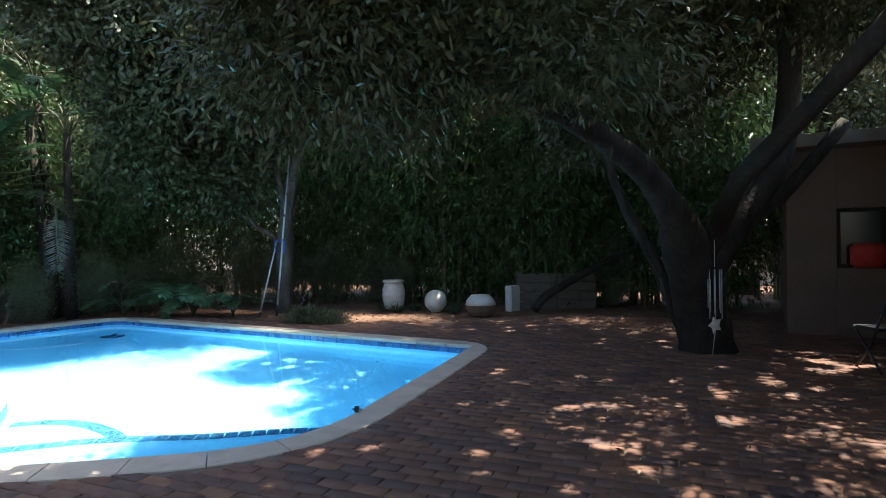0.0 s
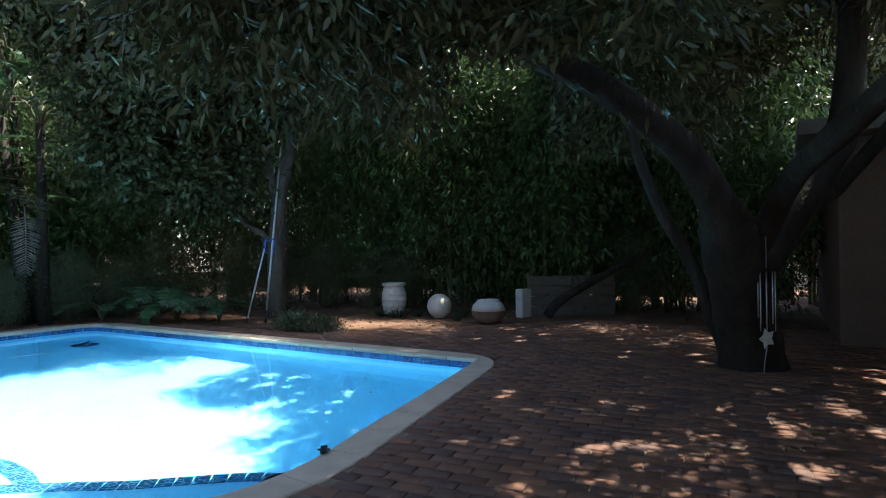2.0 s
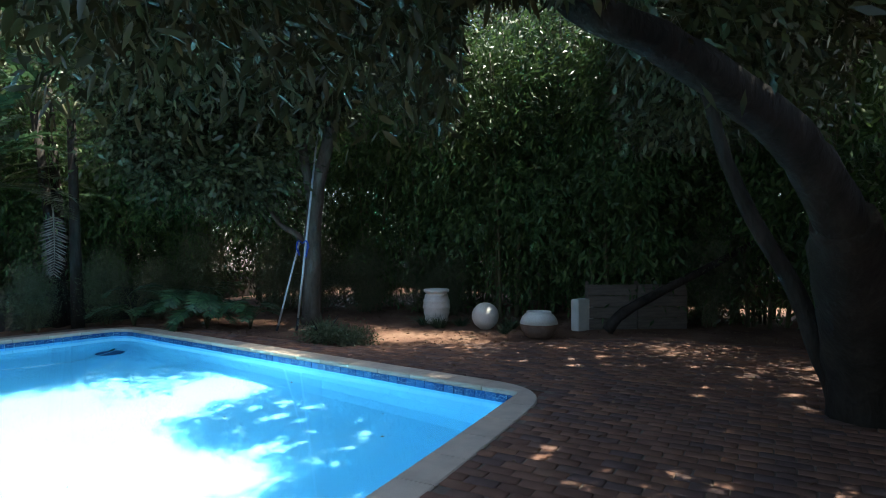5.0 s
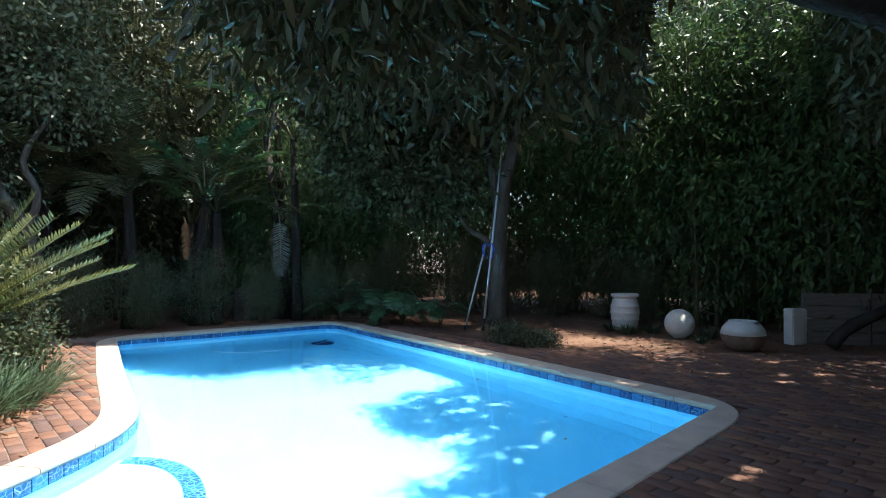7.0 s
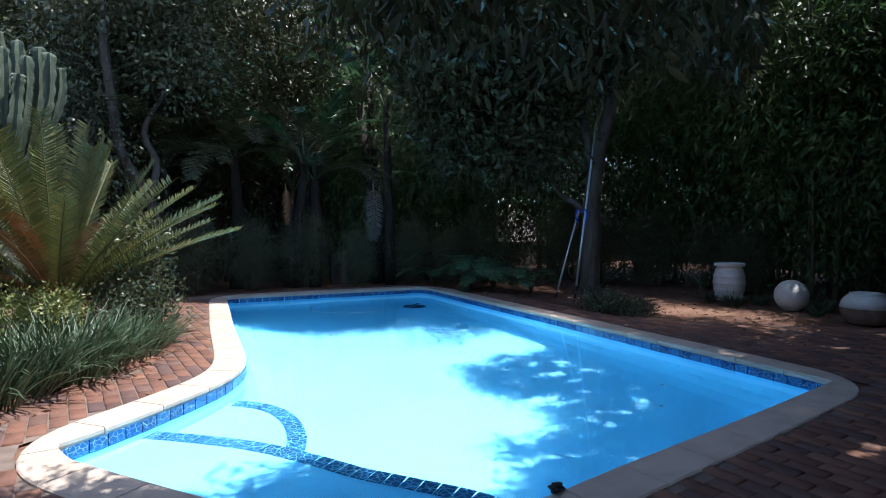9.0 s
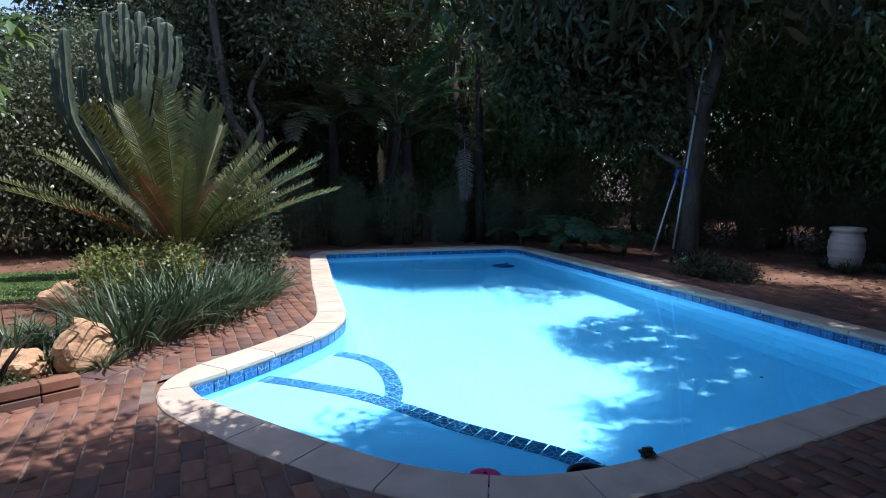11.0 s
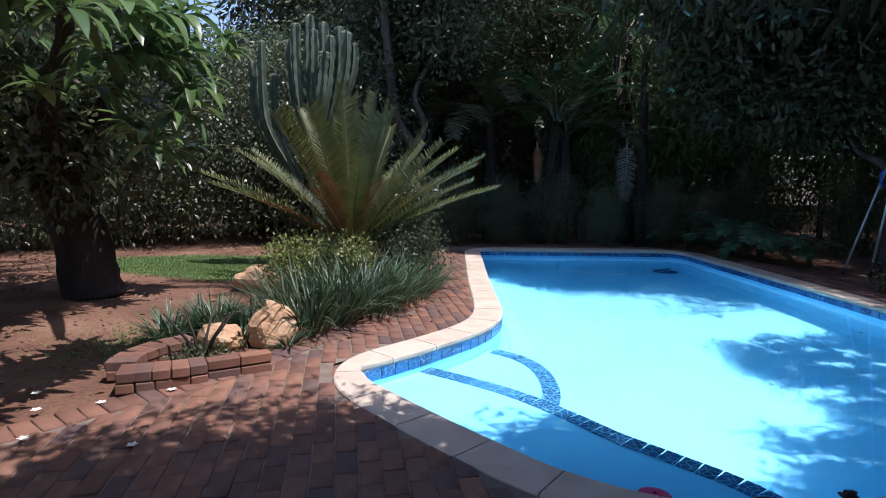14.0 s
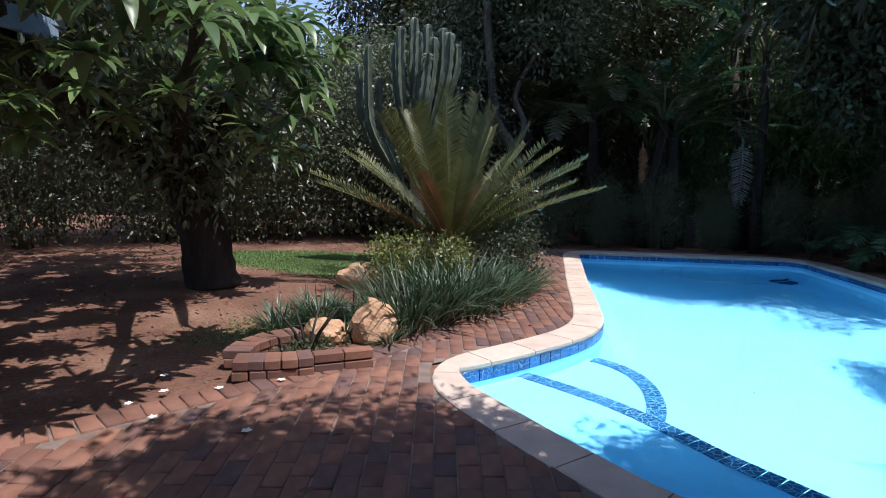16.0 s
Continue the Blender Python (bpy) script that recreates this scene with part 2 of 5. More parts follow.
def tube(points, radii, sides=8, seed=0, rough=0.0):
    """Corners and faces of a tapered, uneven tube along points, its rings carried along without twist."""
    rng = np.random.default_rng(seed)
    P = np.array(points, float)
    V, Fc = [], []
    side = None
    for i, p in enumerate(P):
        d = unit(P[min(i + 1, len(P) - 1)] - P[max(i - 1, 0)])
        if side is None:
            side = np.cross(d, np.array([0.13, 0.31, 0.94]) if abs(d[2]) < 0.8 else np.array([1.0, 0.2, 0]))
        a = unit(side - d * (side @ d))
        side = a
        b = np.cross(d, a)
        for k in range(sides):
            t = 2 * math.pi * k / sides
            r = radii[i] * (1 + rough * rng.normal())
            V.append(p + (a * math.cos(t) + b * math.sin(t)) * r)
    for i in range(len(P) - 1):
        for k in range(sides):
            k2 = (k + 1) % sides
            Fc.append((i * sides + k, i * sides + k2, (i + 1) * sides + k2, (i + 1) * sides + k))
    Fc.append(tuple(range(sides - 1, -1, -1)))
    Fc.append(tuple((len(P) - 1) * sides + k for k in range(sides)))
    return V, Fc


def tube_mesh(name, points, radii, mat, sides=8, seed=0, rough=0.0):
    V, Fc = tube(points, radii, sides, seed, rough)
    return from_arrays(name, V, Fc, mat, True)


def smooth_line(points, n):
    """n places along a soft curve through points."""
    P = np.array(points, float)
    t = np.linspace(0, len(P) - 1, n)
    out = []
    for u in t:
        i = min(int(u), len(P) - 2)
        f = u - i
        p0, p1, p2, p3 = P[max(i - 1, 0)], P[i], P[i + 1], P[min(i + 2, len(P) - 1)]
        out.append(0.5 * (2 * p1 + (p2 - p0) * f + (2 * p0 - 5 * p1 + 4 * p2 - p3) * f * f + (3 * p1 - p0 - 3 * p2 + p3) * f ** 3))
    return np.array(out)


def limb(name, points, r0, r1, mat, parent, n=14, sides=10, seed=0):
    L = smooth_line(points, n)
    R = [r0 + (r1 - r0) * (i / (n - 1)) ** 0.8 for i in range(n)]
    return part_of(name, tube_mesh(name, L, R, mat, sides, seed, 0.06), parent)


def box_bm(sx, sy, sz, bevel=0.01, seg=2):
    """A bevelled block on z = 0."""
    bm = bmesh.new()
    bmesh.ops.create_cube(bm, size=1, matrix=Matrix.Translation((0, 0, sz / 2)) @ Matrix.Diagonal((sx, sy, sz, 1)))
    if bevel:
        bmesh.ops.bevel(bm, geom=bm.edges[:], offset=bevel, segments=seg, affect="EDGES")
    return bm


def bm_mesh(name, bm, mat, smooth=False):
    me = bpy.data.meshes.new(name)
    bm.to_mesh(me)
    bm.free()
    me.materials.append(mat)
    if smooth:
        me.polygons.foreach_set("use_smooth", [True] * len(me.polygons))
    return me


def lathe(profile, sides=40):
    """Corners and faces turned round z from (radius, height) pairs."""
    V, Fc = [], []
    for r, z in profile:
        for k in range(sides):
            t = 2 * math.pi * k / sides
            V.append((r * math.cos(t), r * math.sin(t), z))
    for i in range(len(profile) - 1):
        for k in range(sides):
            k2 = (k + 1) % sides
            Fc.append((i * sides + k, i * sides + k2, (i + 1) * sides + k2, (i + 1) * sides + k))
    Fc.append(tuple(range(sides - 1, -1, -1)))
    return V, Fc


def inside(px, py, poly):
    """Which of the places lie within the outline."""
    res = np.zeros(len(px), bool)
    n = len(poly)
    for i in range(n):
        x1, y1 = poly[i]
        x2, y2 = poly[(i + 1) % n]
        if y1 != y2:
            c = ((y1 > py) != (y2 > py)) & (px < (x2 - x1) * (py - y1) / (y2 - y1) + x1)
            res ^= c
    return res


def offset_line(poly, d):
    """A closed outline moved outwards by d (outline runs anticlockwise)."""
    P = np.array(poly, float)
    e1 = unit(P - np.roll(P, 1, 0))
    e2 = unit(np.roll(P, -1, 0) - P)
    n1 = np.stack([e1[:, 1], -e1[:, 0]], 1)
    n2 = np.stack([e2[:, 1], -e2[:, 0]], 1)
    m = unit(n1 + n2)
    return P + m * (d / np.maximum((m * n1).sum(1, keepdims=True), 0.75))


def along(P, step, closed=True):
    """Places and headings at even steps along a line."""
    P = np.array(P, float)
    if closed:
        P = np.vstack([P, P[:1]])
    seg = np.linalg.norm(np.diff(P, axis=0), axis=1)
    cum = np.concatenate([[0], np.cumsum(seg)])
    n = max(1, round(cum[-1] / step))
    s = np.linspace(0, cum[-1], n + 1)
    return np.stack([np.interp(s, cum, P[:, k]) for k in range(P.shape[1])], 1)


# ---- plan ----
# pool's inner lip, anticlockwise
CURVE_W = [tuple(p) for p in smooth_line([(-3.685, 8.17), (-3.82, 6.6), (-3.95, 5.1), (-4.04, 3.7), (-4.12, 2.98), (-4.36, 2.46), (-4.80, 1.98), (-5.14, 1.66), (-5.45, 1.42)], 26)]
CURVE_S = [tuple(p) for p in smooth_line([(-5.33, 1.10), (-4.91, 0.54), (-4.64, 0.20), (-4.30, -0.18), (-3.85, -0.44), (-3.3, -0.49), (-2.63, -0.38), (-1.48, -0.20), (-0.15, 0.03)], 30)]
POOL = [(0.17, 0.08), (0.14, 3.9), (0.10, 7.72), (-0.06, 7.96)] + CURVE_W + CURVE_S
POOL_LINE = list(POOL)
POOL = [tuple(p) for p in along(POOL, 0.1)[:-1]]
COPING = [tuple(p) for p in offset_line(POOL, 0.28)]
# inner side of the garden bed and lawn along the paving
EDGE = smooth_line([(-4.55, 8.6), (-4.63, 6.4), (-4.81, 4.3), (-5.36, 3.1), (-6.0, 2.12), (-6.4, 1.42), (-6.95, 0.86), (-7.35, 0.45), (-7.74, 0.06), (-8.6, -0.55), (-10.2, -1.4), (-13, -2.6)], 60)
PAVED = [tuple(p) for p in EDGE] + [(-13, -8), (4.6, -8), (4.4, 0.1), (2.7, 1.6), (0.95, 3.4), (0.8, 8.0), (-0.1, 8.7)]
# where sunlight comes down between the crowns, on the ground
LIT = [(-7.5, -0.9), (-6.75, 0.25), (-6.15, 0.95), (-5.7, 1.38), (-5.25, 1.0), (-4.55, 0.42), (-4.35, 0.72), (-4.1, 0.86), (-3.8, 0.7), (-3.4, 0.45), (-3.15, 0.15), (-2.7, 0.05), (-2.2, 0.25),
       (-1.95, 0.8), (-1.35, 0.82), (-1.1, 1.3), (-1.47, 2.3), (-1.2, 3.0), (0.25, 2.95), (0.3, 4.7), (-1.1, 4.15), (-2.25, 5.15), (-3.2, 6.75), (-3.95, 7.8), (-6.5, 8.6),
       (-7.5, 6.6), (-10, 6.5), (-10, 5.9), (-7.9, 4.7), (-8.5, 2.9), (-8.9, 2.1), (-7.4, 1.8), (-7.25, 0.7), (-8.2, -0.3)]


def shades_lit(P, jitter=0.0, rng=None):
    """Which places would throw their shadow into the sunlit outline."""
    x = P[:, 0] - P[:, 2] * SUN.x / SUN.z
    y = P[:, 1] - P[:, 2] * SUN.y / SUN.z
    if jitter:
        x, y = x + rng.normal(0, jitter, len(x)), y + rng.normal(0, jitter, len(x))
    cell = np.floor(P / 0.28).astype(np.int64)
    h = (cell[:, 0] * 73856093) ^ (cell[:, 1] * 19349663) ^ (cell[:, 2] * 83492791)
    x = x + ((h % 1013) / 1013.0 - 0.5) * 0.5
    y = y + (((h // 1013) % 1009) / 1009.0 - 0.5) * 0.5
    return inside(x, y, LIT)


gap_rng = np.random.default_rng(404)
GAPS = []
for _ in range(170):
    gx0, gy0 = gap_rng.uniform(-12.0, 4.0), gap_rng.uniform(-6.0, 6.5)
    for _ in range(gap_rng.integers(1, 5)):
        GAPS.append((gx0 + gap_rng.normal(0, 0.22), gy0 + gap_rng.normal(0, 0.14), gap_rng.uniform(0.018, 0.07)))
for _ in range(110):
    gx0, gy0 = gap_rng.uniform(-12.5, -7.2), gap_rng.uniform(-1.0, 7.0)
    for _ in range(gap_rng.integers(1, 5)):
        GAPS.append((gx0 + gap_rng.normal(0, 0.3), gy0 + gap_rng.normal(0, 0.12), gap_rng.uniform(0.03, 0.11)))
for _ in range(16):
    gx0, gy0 = gap_rng.uniform(-4.6, -1.8), gap_rng.uniform(-4.2, -2.0)
    for _ in range(gap_rng.integers(2, 5)):
        GAPS.append((gx0 + gap_rng.normal(0, 0.14), gy0 + gap_rng.normal(0, 0.1), gap_rng.uniform(0.02, 0.06)))
for _ in range(12):
    GAPS.append((gap_rng.uniform(0.2, 1.8), gap_rng.uniform(-4.4, -3.75), gap_rng.uniform(0.05, 0.12)))
for _ in range(26):
    gx0, gy0 = gap_rng.uniform(-1.3, 0.2), gap_rng.uniform(0.9, 3.0)
    for _ in range(gap_rng.integers(1, 4)):
        GAPS.append((gx0 + gap_rng.normal(0, 0.18), gy0 + gap_rng.normal(0, 0.1), gap_rng.uniform(0.02, 0.06)))
for _ in range(18):
    gx0, gy0 = gap_rng.uniform(-1.5, 3.2), gap_rng.uniform(-3.2, 1.4)
    for _ in range(gap_rng.integers(2, 5)):
        GAPS.append((gx0 + gap_rng.normal(0, 0.2), gy0 + gap_rng.normal(0, 0.1), gap_rng.uniform(0.02, 0.05)))
GAPS = np.array(GAPS)


def in_gap(P):
    """Leaves that would close one of the small gaps through which the sun falls."""
    x = P[:, 0] - P[:, 2] * SUN.x / SUN.z
    y = P[:, 1] - P[:, 2] * SUN.y / SUN.z
    out = np.zeros(len(P), bool)
    for gx0, gy0, gr in GAPS:
        out |= (x - gx0) ** 2 * 0.5 + (y - gy0) ** 2 < (gr + 0.024) ** 2
    return out


# sunlit spots up in the foliage
COLUMNS = [(-0.1, 9.2, 4.6, 1.1), (-6.7, 0.9, 1.9, 0.95), (4.4, 3.0, 4.6, 0.85), (6.6, -3.0, 3.4, 1.3), (3.6, 6.2, 4.2, 0.7)]


def in_column(P):
    out = np.zeros(len(P), bool)
    for cx, cy, cz, cr in COLUMNS:
        h = np.maximum(P[:, 2] - cz, 0.0)
        out |= (P[:, 2] > cz + 0.6) & ((P[:, 0] - cx - h * SUN.x / SUN.z) ** 2 + (P[:, 1] - cy - h * SUN.y / SUN.z) ** 2 < cr * cr)
    return out


# ---- ground ----
def sheet(name, outline, z, holes, mat, label, category, thick=0.0):
    bm = bmesh.new()
    loops = [outline] + holes
    edges = []
    for lp in loops:
        vs = [bm.verts.new((x, y, z)) for x, y in lp]
        edges += [bm.edges.new((vs[i], vs[(i + 1) % len(vs)])) for i in range(len(vs))]
    bmesh.ops.triangle_fill(bm, use_beauty=True, use_dissolve=False, edges=edges, normal=(0, 0, 1))
    for f in bm.faces:
        if f.normal.z < 0:
            f.normal_flip()
    ob = new(name, bm_mesh(name, bm, mat))
    return tagged(ob, label, category, kind="structure")


ground = sheet("ground", [(-400, -400), (400, -400), (400, 400), (-400, 400)], -0.03, [[tuple(p) for p in offset_line(POOL, 0.1)]], M_soil,
               "bare red garden soil with scattered leaf litter", "ground")
paving_bed = sheet("paving", PAVED, -0.012, [[tuple(p) for p in offset_line(POOL, 0.2)]], M_sand, "red clay brick paving with sandy joints round the pool", "paving")

# ---- pool ----
pool = thing("pool", "kidney-shaped white plaster swimming pool with blue waterline tiles", "pool", kind="structure")
DEEP = -1.0
shell_v, shell_f = [], []
rings = [(0.005, -0.05), (0.0, -0.2), (0.0, -0.75), (-0.12, -0.93), (-0.3, DEEP)]
for off, z in rings:
    for x, y in offset_line(POOL_LINE, off):
        shell_v.append((x, y, z))
nP = len(POOL_LINE)
for r in range(len(rings) - 1):
    for k in range(nP):
        k2 = (k + 1) % nP
        shell_f.append((r * nP + k, (r + 1) * nP + k, (r + 1) * nP + k2, r * nP + k2))
shell_f.append(tuple((len(rings) - 1) * nP + k for k in range(nP)))
part_of("shell", from_arrays("shell", shell_v, shell_f, M_plaster), pool, "pale blue plaster shell")

# steps in the shallow corner, each with a tiled nosing
BAND_A = smooth_line([(-4.99, 1.90), (-4.64, 1.63), (-4.29, 1.31), (-4.0, 0.93), (-3.8, 0.62), (-3.56, 0.33), (-3.3, 0.0), (-3.16, -0.36)], 40)
BAND_B = smooth_line([(-4.27, 2.52), (-4.09, 2.36), (-3.97, 2.13), (-3.93, 1.82), (-3.97, 1.48), (-4.08, 1.18)], 24)


def step_block(name, outline, top, bottom):
    V = [(x, y, top) for x, y in outline] + [(x, y, bottom) for x, y in outline]
    n = len(outline)
    Fc = [tuple(range(n))] + [(k, n + k, n + (k + 1) % n, (k + 1) % n) for k in range(n)]
    me = from_arrays(name, V, Fc, M_plaster)
    return part_of(name, me, pool, "white plaster step under water")


corner = [p for p in CURVE_W if p[1] < 1.93] + [p for p in CURVE_S if p[0] < -3.2]
step_a = step_block("step", [tuple(p) for p in BAND_A][::-1] + corner, -0.32, -0.99)
second = [tuple(p) for p in BAND_B][::-1] + [p for p in CURVE_W if 1.9 < p[1] < 2.6] + [tuple(p) for p in BAND_A[:16]]
step_b = step_block("step", second, -0.52, -0.99)

tile_bm = box_bm(1, 1, 1, 0.03, 1)
tile_me = bm_mesh("tile", tile_bm, M_tile)
step_tile_me = bm_mesh("step_tile", box_bm(1, 1, 1, 0.03, 1), M_step_tile)


def tile_row(name, line, width, z, lift, step, flat, closed, owner):
    pts = along(line, step, closed)
    for a, b in zip(pts[:-1], pts[1:]):
        d = b - a
        ln = float(np.hypot(*d))
        ang = math.degrees(math.atan2(d[1], d[0]))
        mid = (a + b) / 2
        ob = part_of(name, step_tile_me if flat else tile_me, owner)
        if flat:
            ob.matrix_basis = pose(mid[0], mid[1], z, 0, 0, ang) @ Matrix.Diagonal((ln - 0.008, width, lift, 1))
        else:
            ob.matrix_basis = pose(mid[0], mid[1], z, 0, 0, ang) @ Matrix.Diagonal((ln - 0.008, lift, width, 1))


tile_row("waterline_tile", offset_line(POOL, -0.006), 0.15, -0.195, 0.018, 0.13, False, True, pool)
tile_row("step_tile", BAND_A, 0.14, -0.318, 0.008, 0.11, True, False, step_a)
tile_row("step_tile", BAND_B, 0.14, -0.518, 0.008, 0.11, True, False, step_b)

# coping stones with a rounded nose
outer_line = np.array(offset_line(POOL, 0.28))
lip = np.array(offset_line(POOL, -0.012))


def coping_stones():
    ip = np.vstack([lip, lip[:1]])
    out = outer_line.copy()
    for _ in range(10):
        out = out * 0.5 + (np.roll(out, 1, 0) + np.roll(out, -1, 0)) * 0.25
    op = np.vstack([out, out[:1]])
    seg = np.linalg.norm(np.diff((ip + op) / 2, axis=0), axis=1)
    cum = np.concatenate([[0], np.cumsum(seg)])
    n = round(cum[-1] / 0.48)
    cuts = np.linspace(0, cum[-1], n + 1)
    for a, b in zip(cuts[:-1], cuts[1:]):
        s = np.unique(np.concatenate([[a + 0.004, b - 0.004], cum[(cum > a + 0.03) & (cum < b - 0.03)]]))
        I = np.stack([np.interp(s, cum, ip[:, k]) for k in (0, 1)], 1)
        O = np.stack([np.interp(s, cum, op[:, k]) for k in (0, 1)], 1)
        rows = []
        for f, z in ((0.03, -0.055), (0.0, -0.035), (0.0, -0.012), (0.04, 0.0), (0.96, 0.0), (1.0, -0.008), (1.0, -0.05)):
            rows.append(np.column_stack([I + (O - I) * f, np.full(len(s), z + 0.006)]))
        V = np.vstack(rows)
        m = len(s)
        Fc = [(r * m + k, r * m + k + 1, (r + 1) * m + k + 1, (r + 1) * m + k) for r in range(6) for k in range(m - 1)]
        Fc += [tuple(r * m for r in range(7)), tuple(r * m + m - 1 for r in range(6, -1, -1))]
        part_of("coping_stone", from_arrays("coping_stone", V, Fc, M_coping), pool)


coping_stones()

water = sheet("water", [tuple(p) for p in offset_line(POOL, -0.02)], -0.1, [], water_mat, "", "")
tagged(water, "clear blue pool water with a nearly still surface", "water", kind="structure")
water.visible_shadow = False


# ---- leaves in crowns ----
def cloud(rng, blobs, per, spread, squash=0.8):
    """Leaf places and directions in clumps spread through soft blobs (x, y, z, rx, ry, rz, clumps)."""
    Ps, As = [], []
    for x, y, z, rx, ry, rz, n in blobs:
        d = unit(rng.normal(size=(n, 3)))
        c = np.array([x, y, z]) + d * (rng.random((n, 1)) ** 0.45) * np.array([rx, ry, rz])
        p = np.repeat(c, per, 0) + rng.normal(size=(n * per, 3)) * np.array([spread, spread, spread * squash])
        a = unit(p - np.repeat(c, per, 0)) * 0.7 + rng.normal(size=p.shape) * 0.5 + np.array([0, 0, -0.35])
        Ps.append(p)
        As.append(a)
    return np.vstack(Ps), np.vstack(As)


def crown_part(name, rng, P, A, length, width, mat, parent, near=False):
    L = length * rng.uniform(0.6, 1.25, len(P))
    W = width * rng.uniform(0.7, 1.2, len(P))
    ob = part_of(name, (round_leaf_mesh if near else leaf_mesh)(name, P, A, L, W, mat, rng), parent)
    tagged(ob, kind="stuff")
    return ob


# ---- big shade tree beside the paving ----
rng = np.random.default_rng(11)
shade_tree = thing("shade_tree", "old dark-barked shade tree with a broad low crown over brick paving", "tree", (1.15, -2.72, -0.03))
base = Vector((1.15, -2.72, -0.03))


def rel(points, o):
    return [tuple(Vector(p) - o) for p in points]


limb("trunk", rel([(1.15, -2.72, -0.05), (0.95, -2.68, 0.4), (0.45, -2.62, 0.95), (0.0, -2.58, 1.35), (-0.3, -2.56, 1.6)], base), 0.36, 0.2, M_bark, shade_tree, 16, 16, 1)
limb("limb", rel([(-0.2, -2.58, 1.5)] + [(-0.62, -2.42, 1.91), (-0.93, -2.29, 2.11), (-1.38, -2.04, 2.35), (-1.75, -1.80, 2.52), (-2.05, -1.53, 2.66), (-2.26, -1.28, 2.92)], base), 0.17, 0.08, M_bark, shade_tree, 22, 12, 2)
limb("limb", rel([(0.5, -2.7, 1.1), (0.2, -2.95, 1.6), (-0.3, -3.08, 1.82), (-1.3, -3.25, 1.95), (-2.2, -3.7, 2.3), (-3.0, -4.4, 3.0)], base), 0.14, 0.06, M_bark, shade_tree, 20, 10, 3)
limb("limb", rel([(0.6, -2.7, 0.9), (1.3, -3.2, 1.65), (2.0, -3.6, 2.0), (2.2, -4.3, 2.9)], base), 0.13, 0.08, M_bark, shade_tree, 14, 10, 6)
limb("limb", rel([(0.55, -2.75, 0.95), (0.98, -3.2, 1.75), (1.25, -3.55, 2.45), (1.32, -3.66, 3.5), (1.45, -3.6, 5.0)], base), 0.19, 0.12, M_bark, shade_tree, 14, 9, 5)
limb("limb", rel([(1.1, -2.5, 0.1)] + [(0.88, -2.38, 0.47), (0.81, -2.18, 1.08), (0.73, -1.89, 1.65), (0.69, -1.68, 2.18), (0.66, -1.52, 2.82)], base), 0.10, 0.05, M_bark, shade_tree, 16, 9, 7)
# Some high lobes lie out of view, added to shade the paving and soil.
P, A = cloud(rng, [(0.5, -2.8, 5.0, 4.6, 3.4, 1.2, 620), (-3.0, -2.8, 4.4, 2.4, 2.8, 0.9, 380), (0.2, 0.8, 4.9, 2.3, 2.2, 0.9, 300),
                   (-3.2, -0.9, 3.1, 1.6, 1.2, 0.9, 300), (2.2, 1.8, 5.4, 2.0, 2.0, 1.1, 230), (-1.6, 0.2, 3.6, 1.6, 1.1, 0.9, 130),
                   (1.5, -5.2, 4.6, 4.2, 1.6, 1.1, 300), (-5.2, -3.2, 4.8, 1.9, 2.4, 0.8, 330), (-4.4, -1.2, 4.2, 1.3, 1.2, 0.6, 130), (-4.0, -0.8, 2.8, 0.6, 0.9, 0.5, 120), (4.2, 0.6, 5.6, 2.2, 2.2, 1.0, 330), (4.0, 3.6, 6.2, 1.8, 1.8, 0.9, 220), (1.2, -0.6, 5.6, 3.4, 2.2, 0.8, 460),
                   (2.6, -1.2, 3.6, 2.0, 1.7, 1.1, 230), (3.0, -3.4, 5.7, 2.0, 1.8, 0.6, 190), (-0.2, -1.5, 3.7, 1.5, 1.1, 0.7, 130), (3.2, -1.2, 5.6, 2.6, 2.4, 0.9, 130), (3.3, 3.3, 4.1, 0.8, 0.8, 0.45, 60), (-3.0, -2.1, 2.6, 0.9, 0.7, 0.45, 80)], 80, 0.27)
A = A + np.array([0, 0, -0.15])
keep = ~shades_lit(P, 0.05, rng) & (P[:, 2] > 1.9) & ~((P[:, 2] < 2.9) & (P[:, 0] < -4.45)) & ~in_gap(P) & ~in_column(P)
# Low leaves on bearings under 35 degrees from this camera spot are left out.
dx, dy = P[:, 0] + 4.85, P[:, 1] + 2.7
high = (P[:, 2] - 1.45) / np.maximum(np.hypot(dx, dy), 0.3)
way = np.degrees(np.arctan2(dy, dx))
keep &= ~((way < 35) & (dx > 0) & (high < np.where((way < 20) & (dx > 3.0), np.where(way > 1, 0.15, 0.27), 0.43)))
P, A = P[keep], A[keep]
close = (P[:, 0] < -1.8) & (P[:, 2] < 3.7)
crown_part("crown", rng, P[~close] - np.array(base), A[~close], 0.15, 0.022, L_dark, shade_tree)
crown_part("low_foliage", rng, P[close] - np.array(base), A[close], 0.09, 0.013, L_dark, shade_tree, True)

# ---- tree that the poles lean on ----
pole_tree = thing("pole_tree", "slim pale-barked tree with a forked trunk beside the pool", "tree", (2.55, 5.8, -0.03))
base = Vector((2.55, 5.8, -0.03))
limb("trunk", rel([(2.5, 5.78, -0.03), (2.52, 5.78, 0.9), (2.55, 5.8, 1.7), (2.65, 5.75, 2.6), (2.85, 5.65, 3.5), (3.0, 5.6, 4.6)], base), 0.2, 0.1, M_bark_pale, pole_tree, 16, 12, 7)
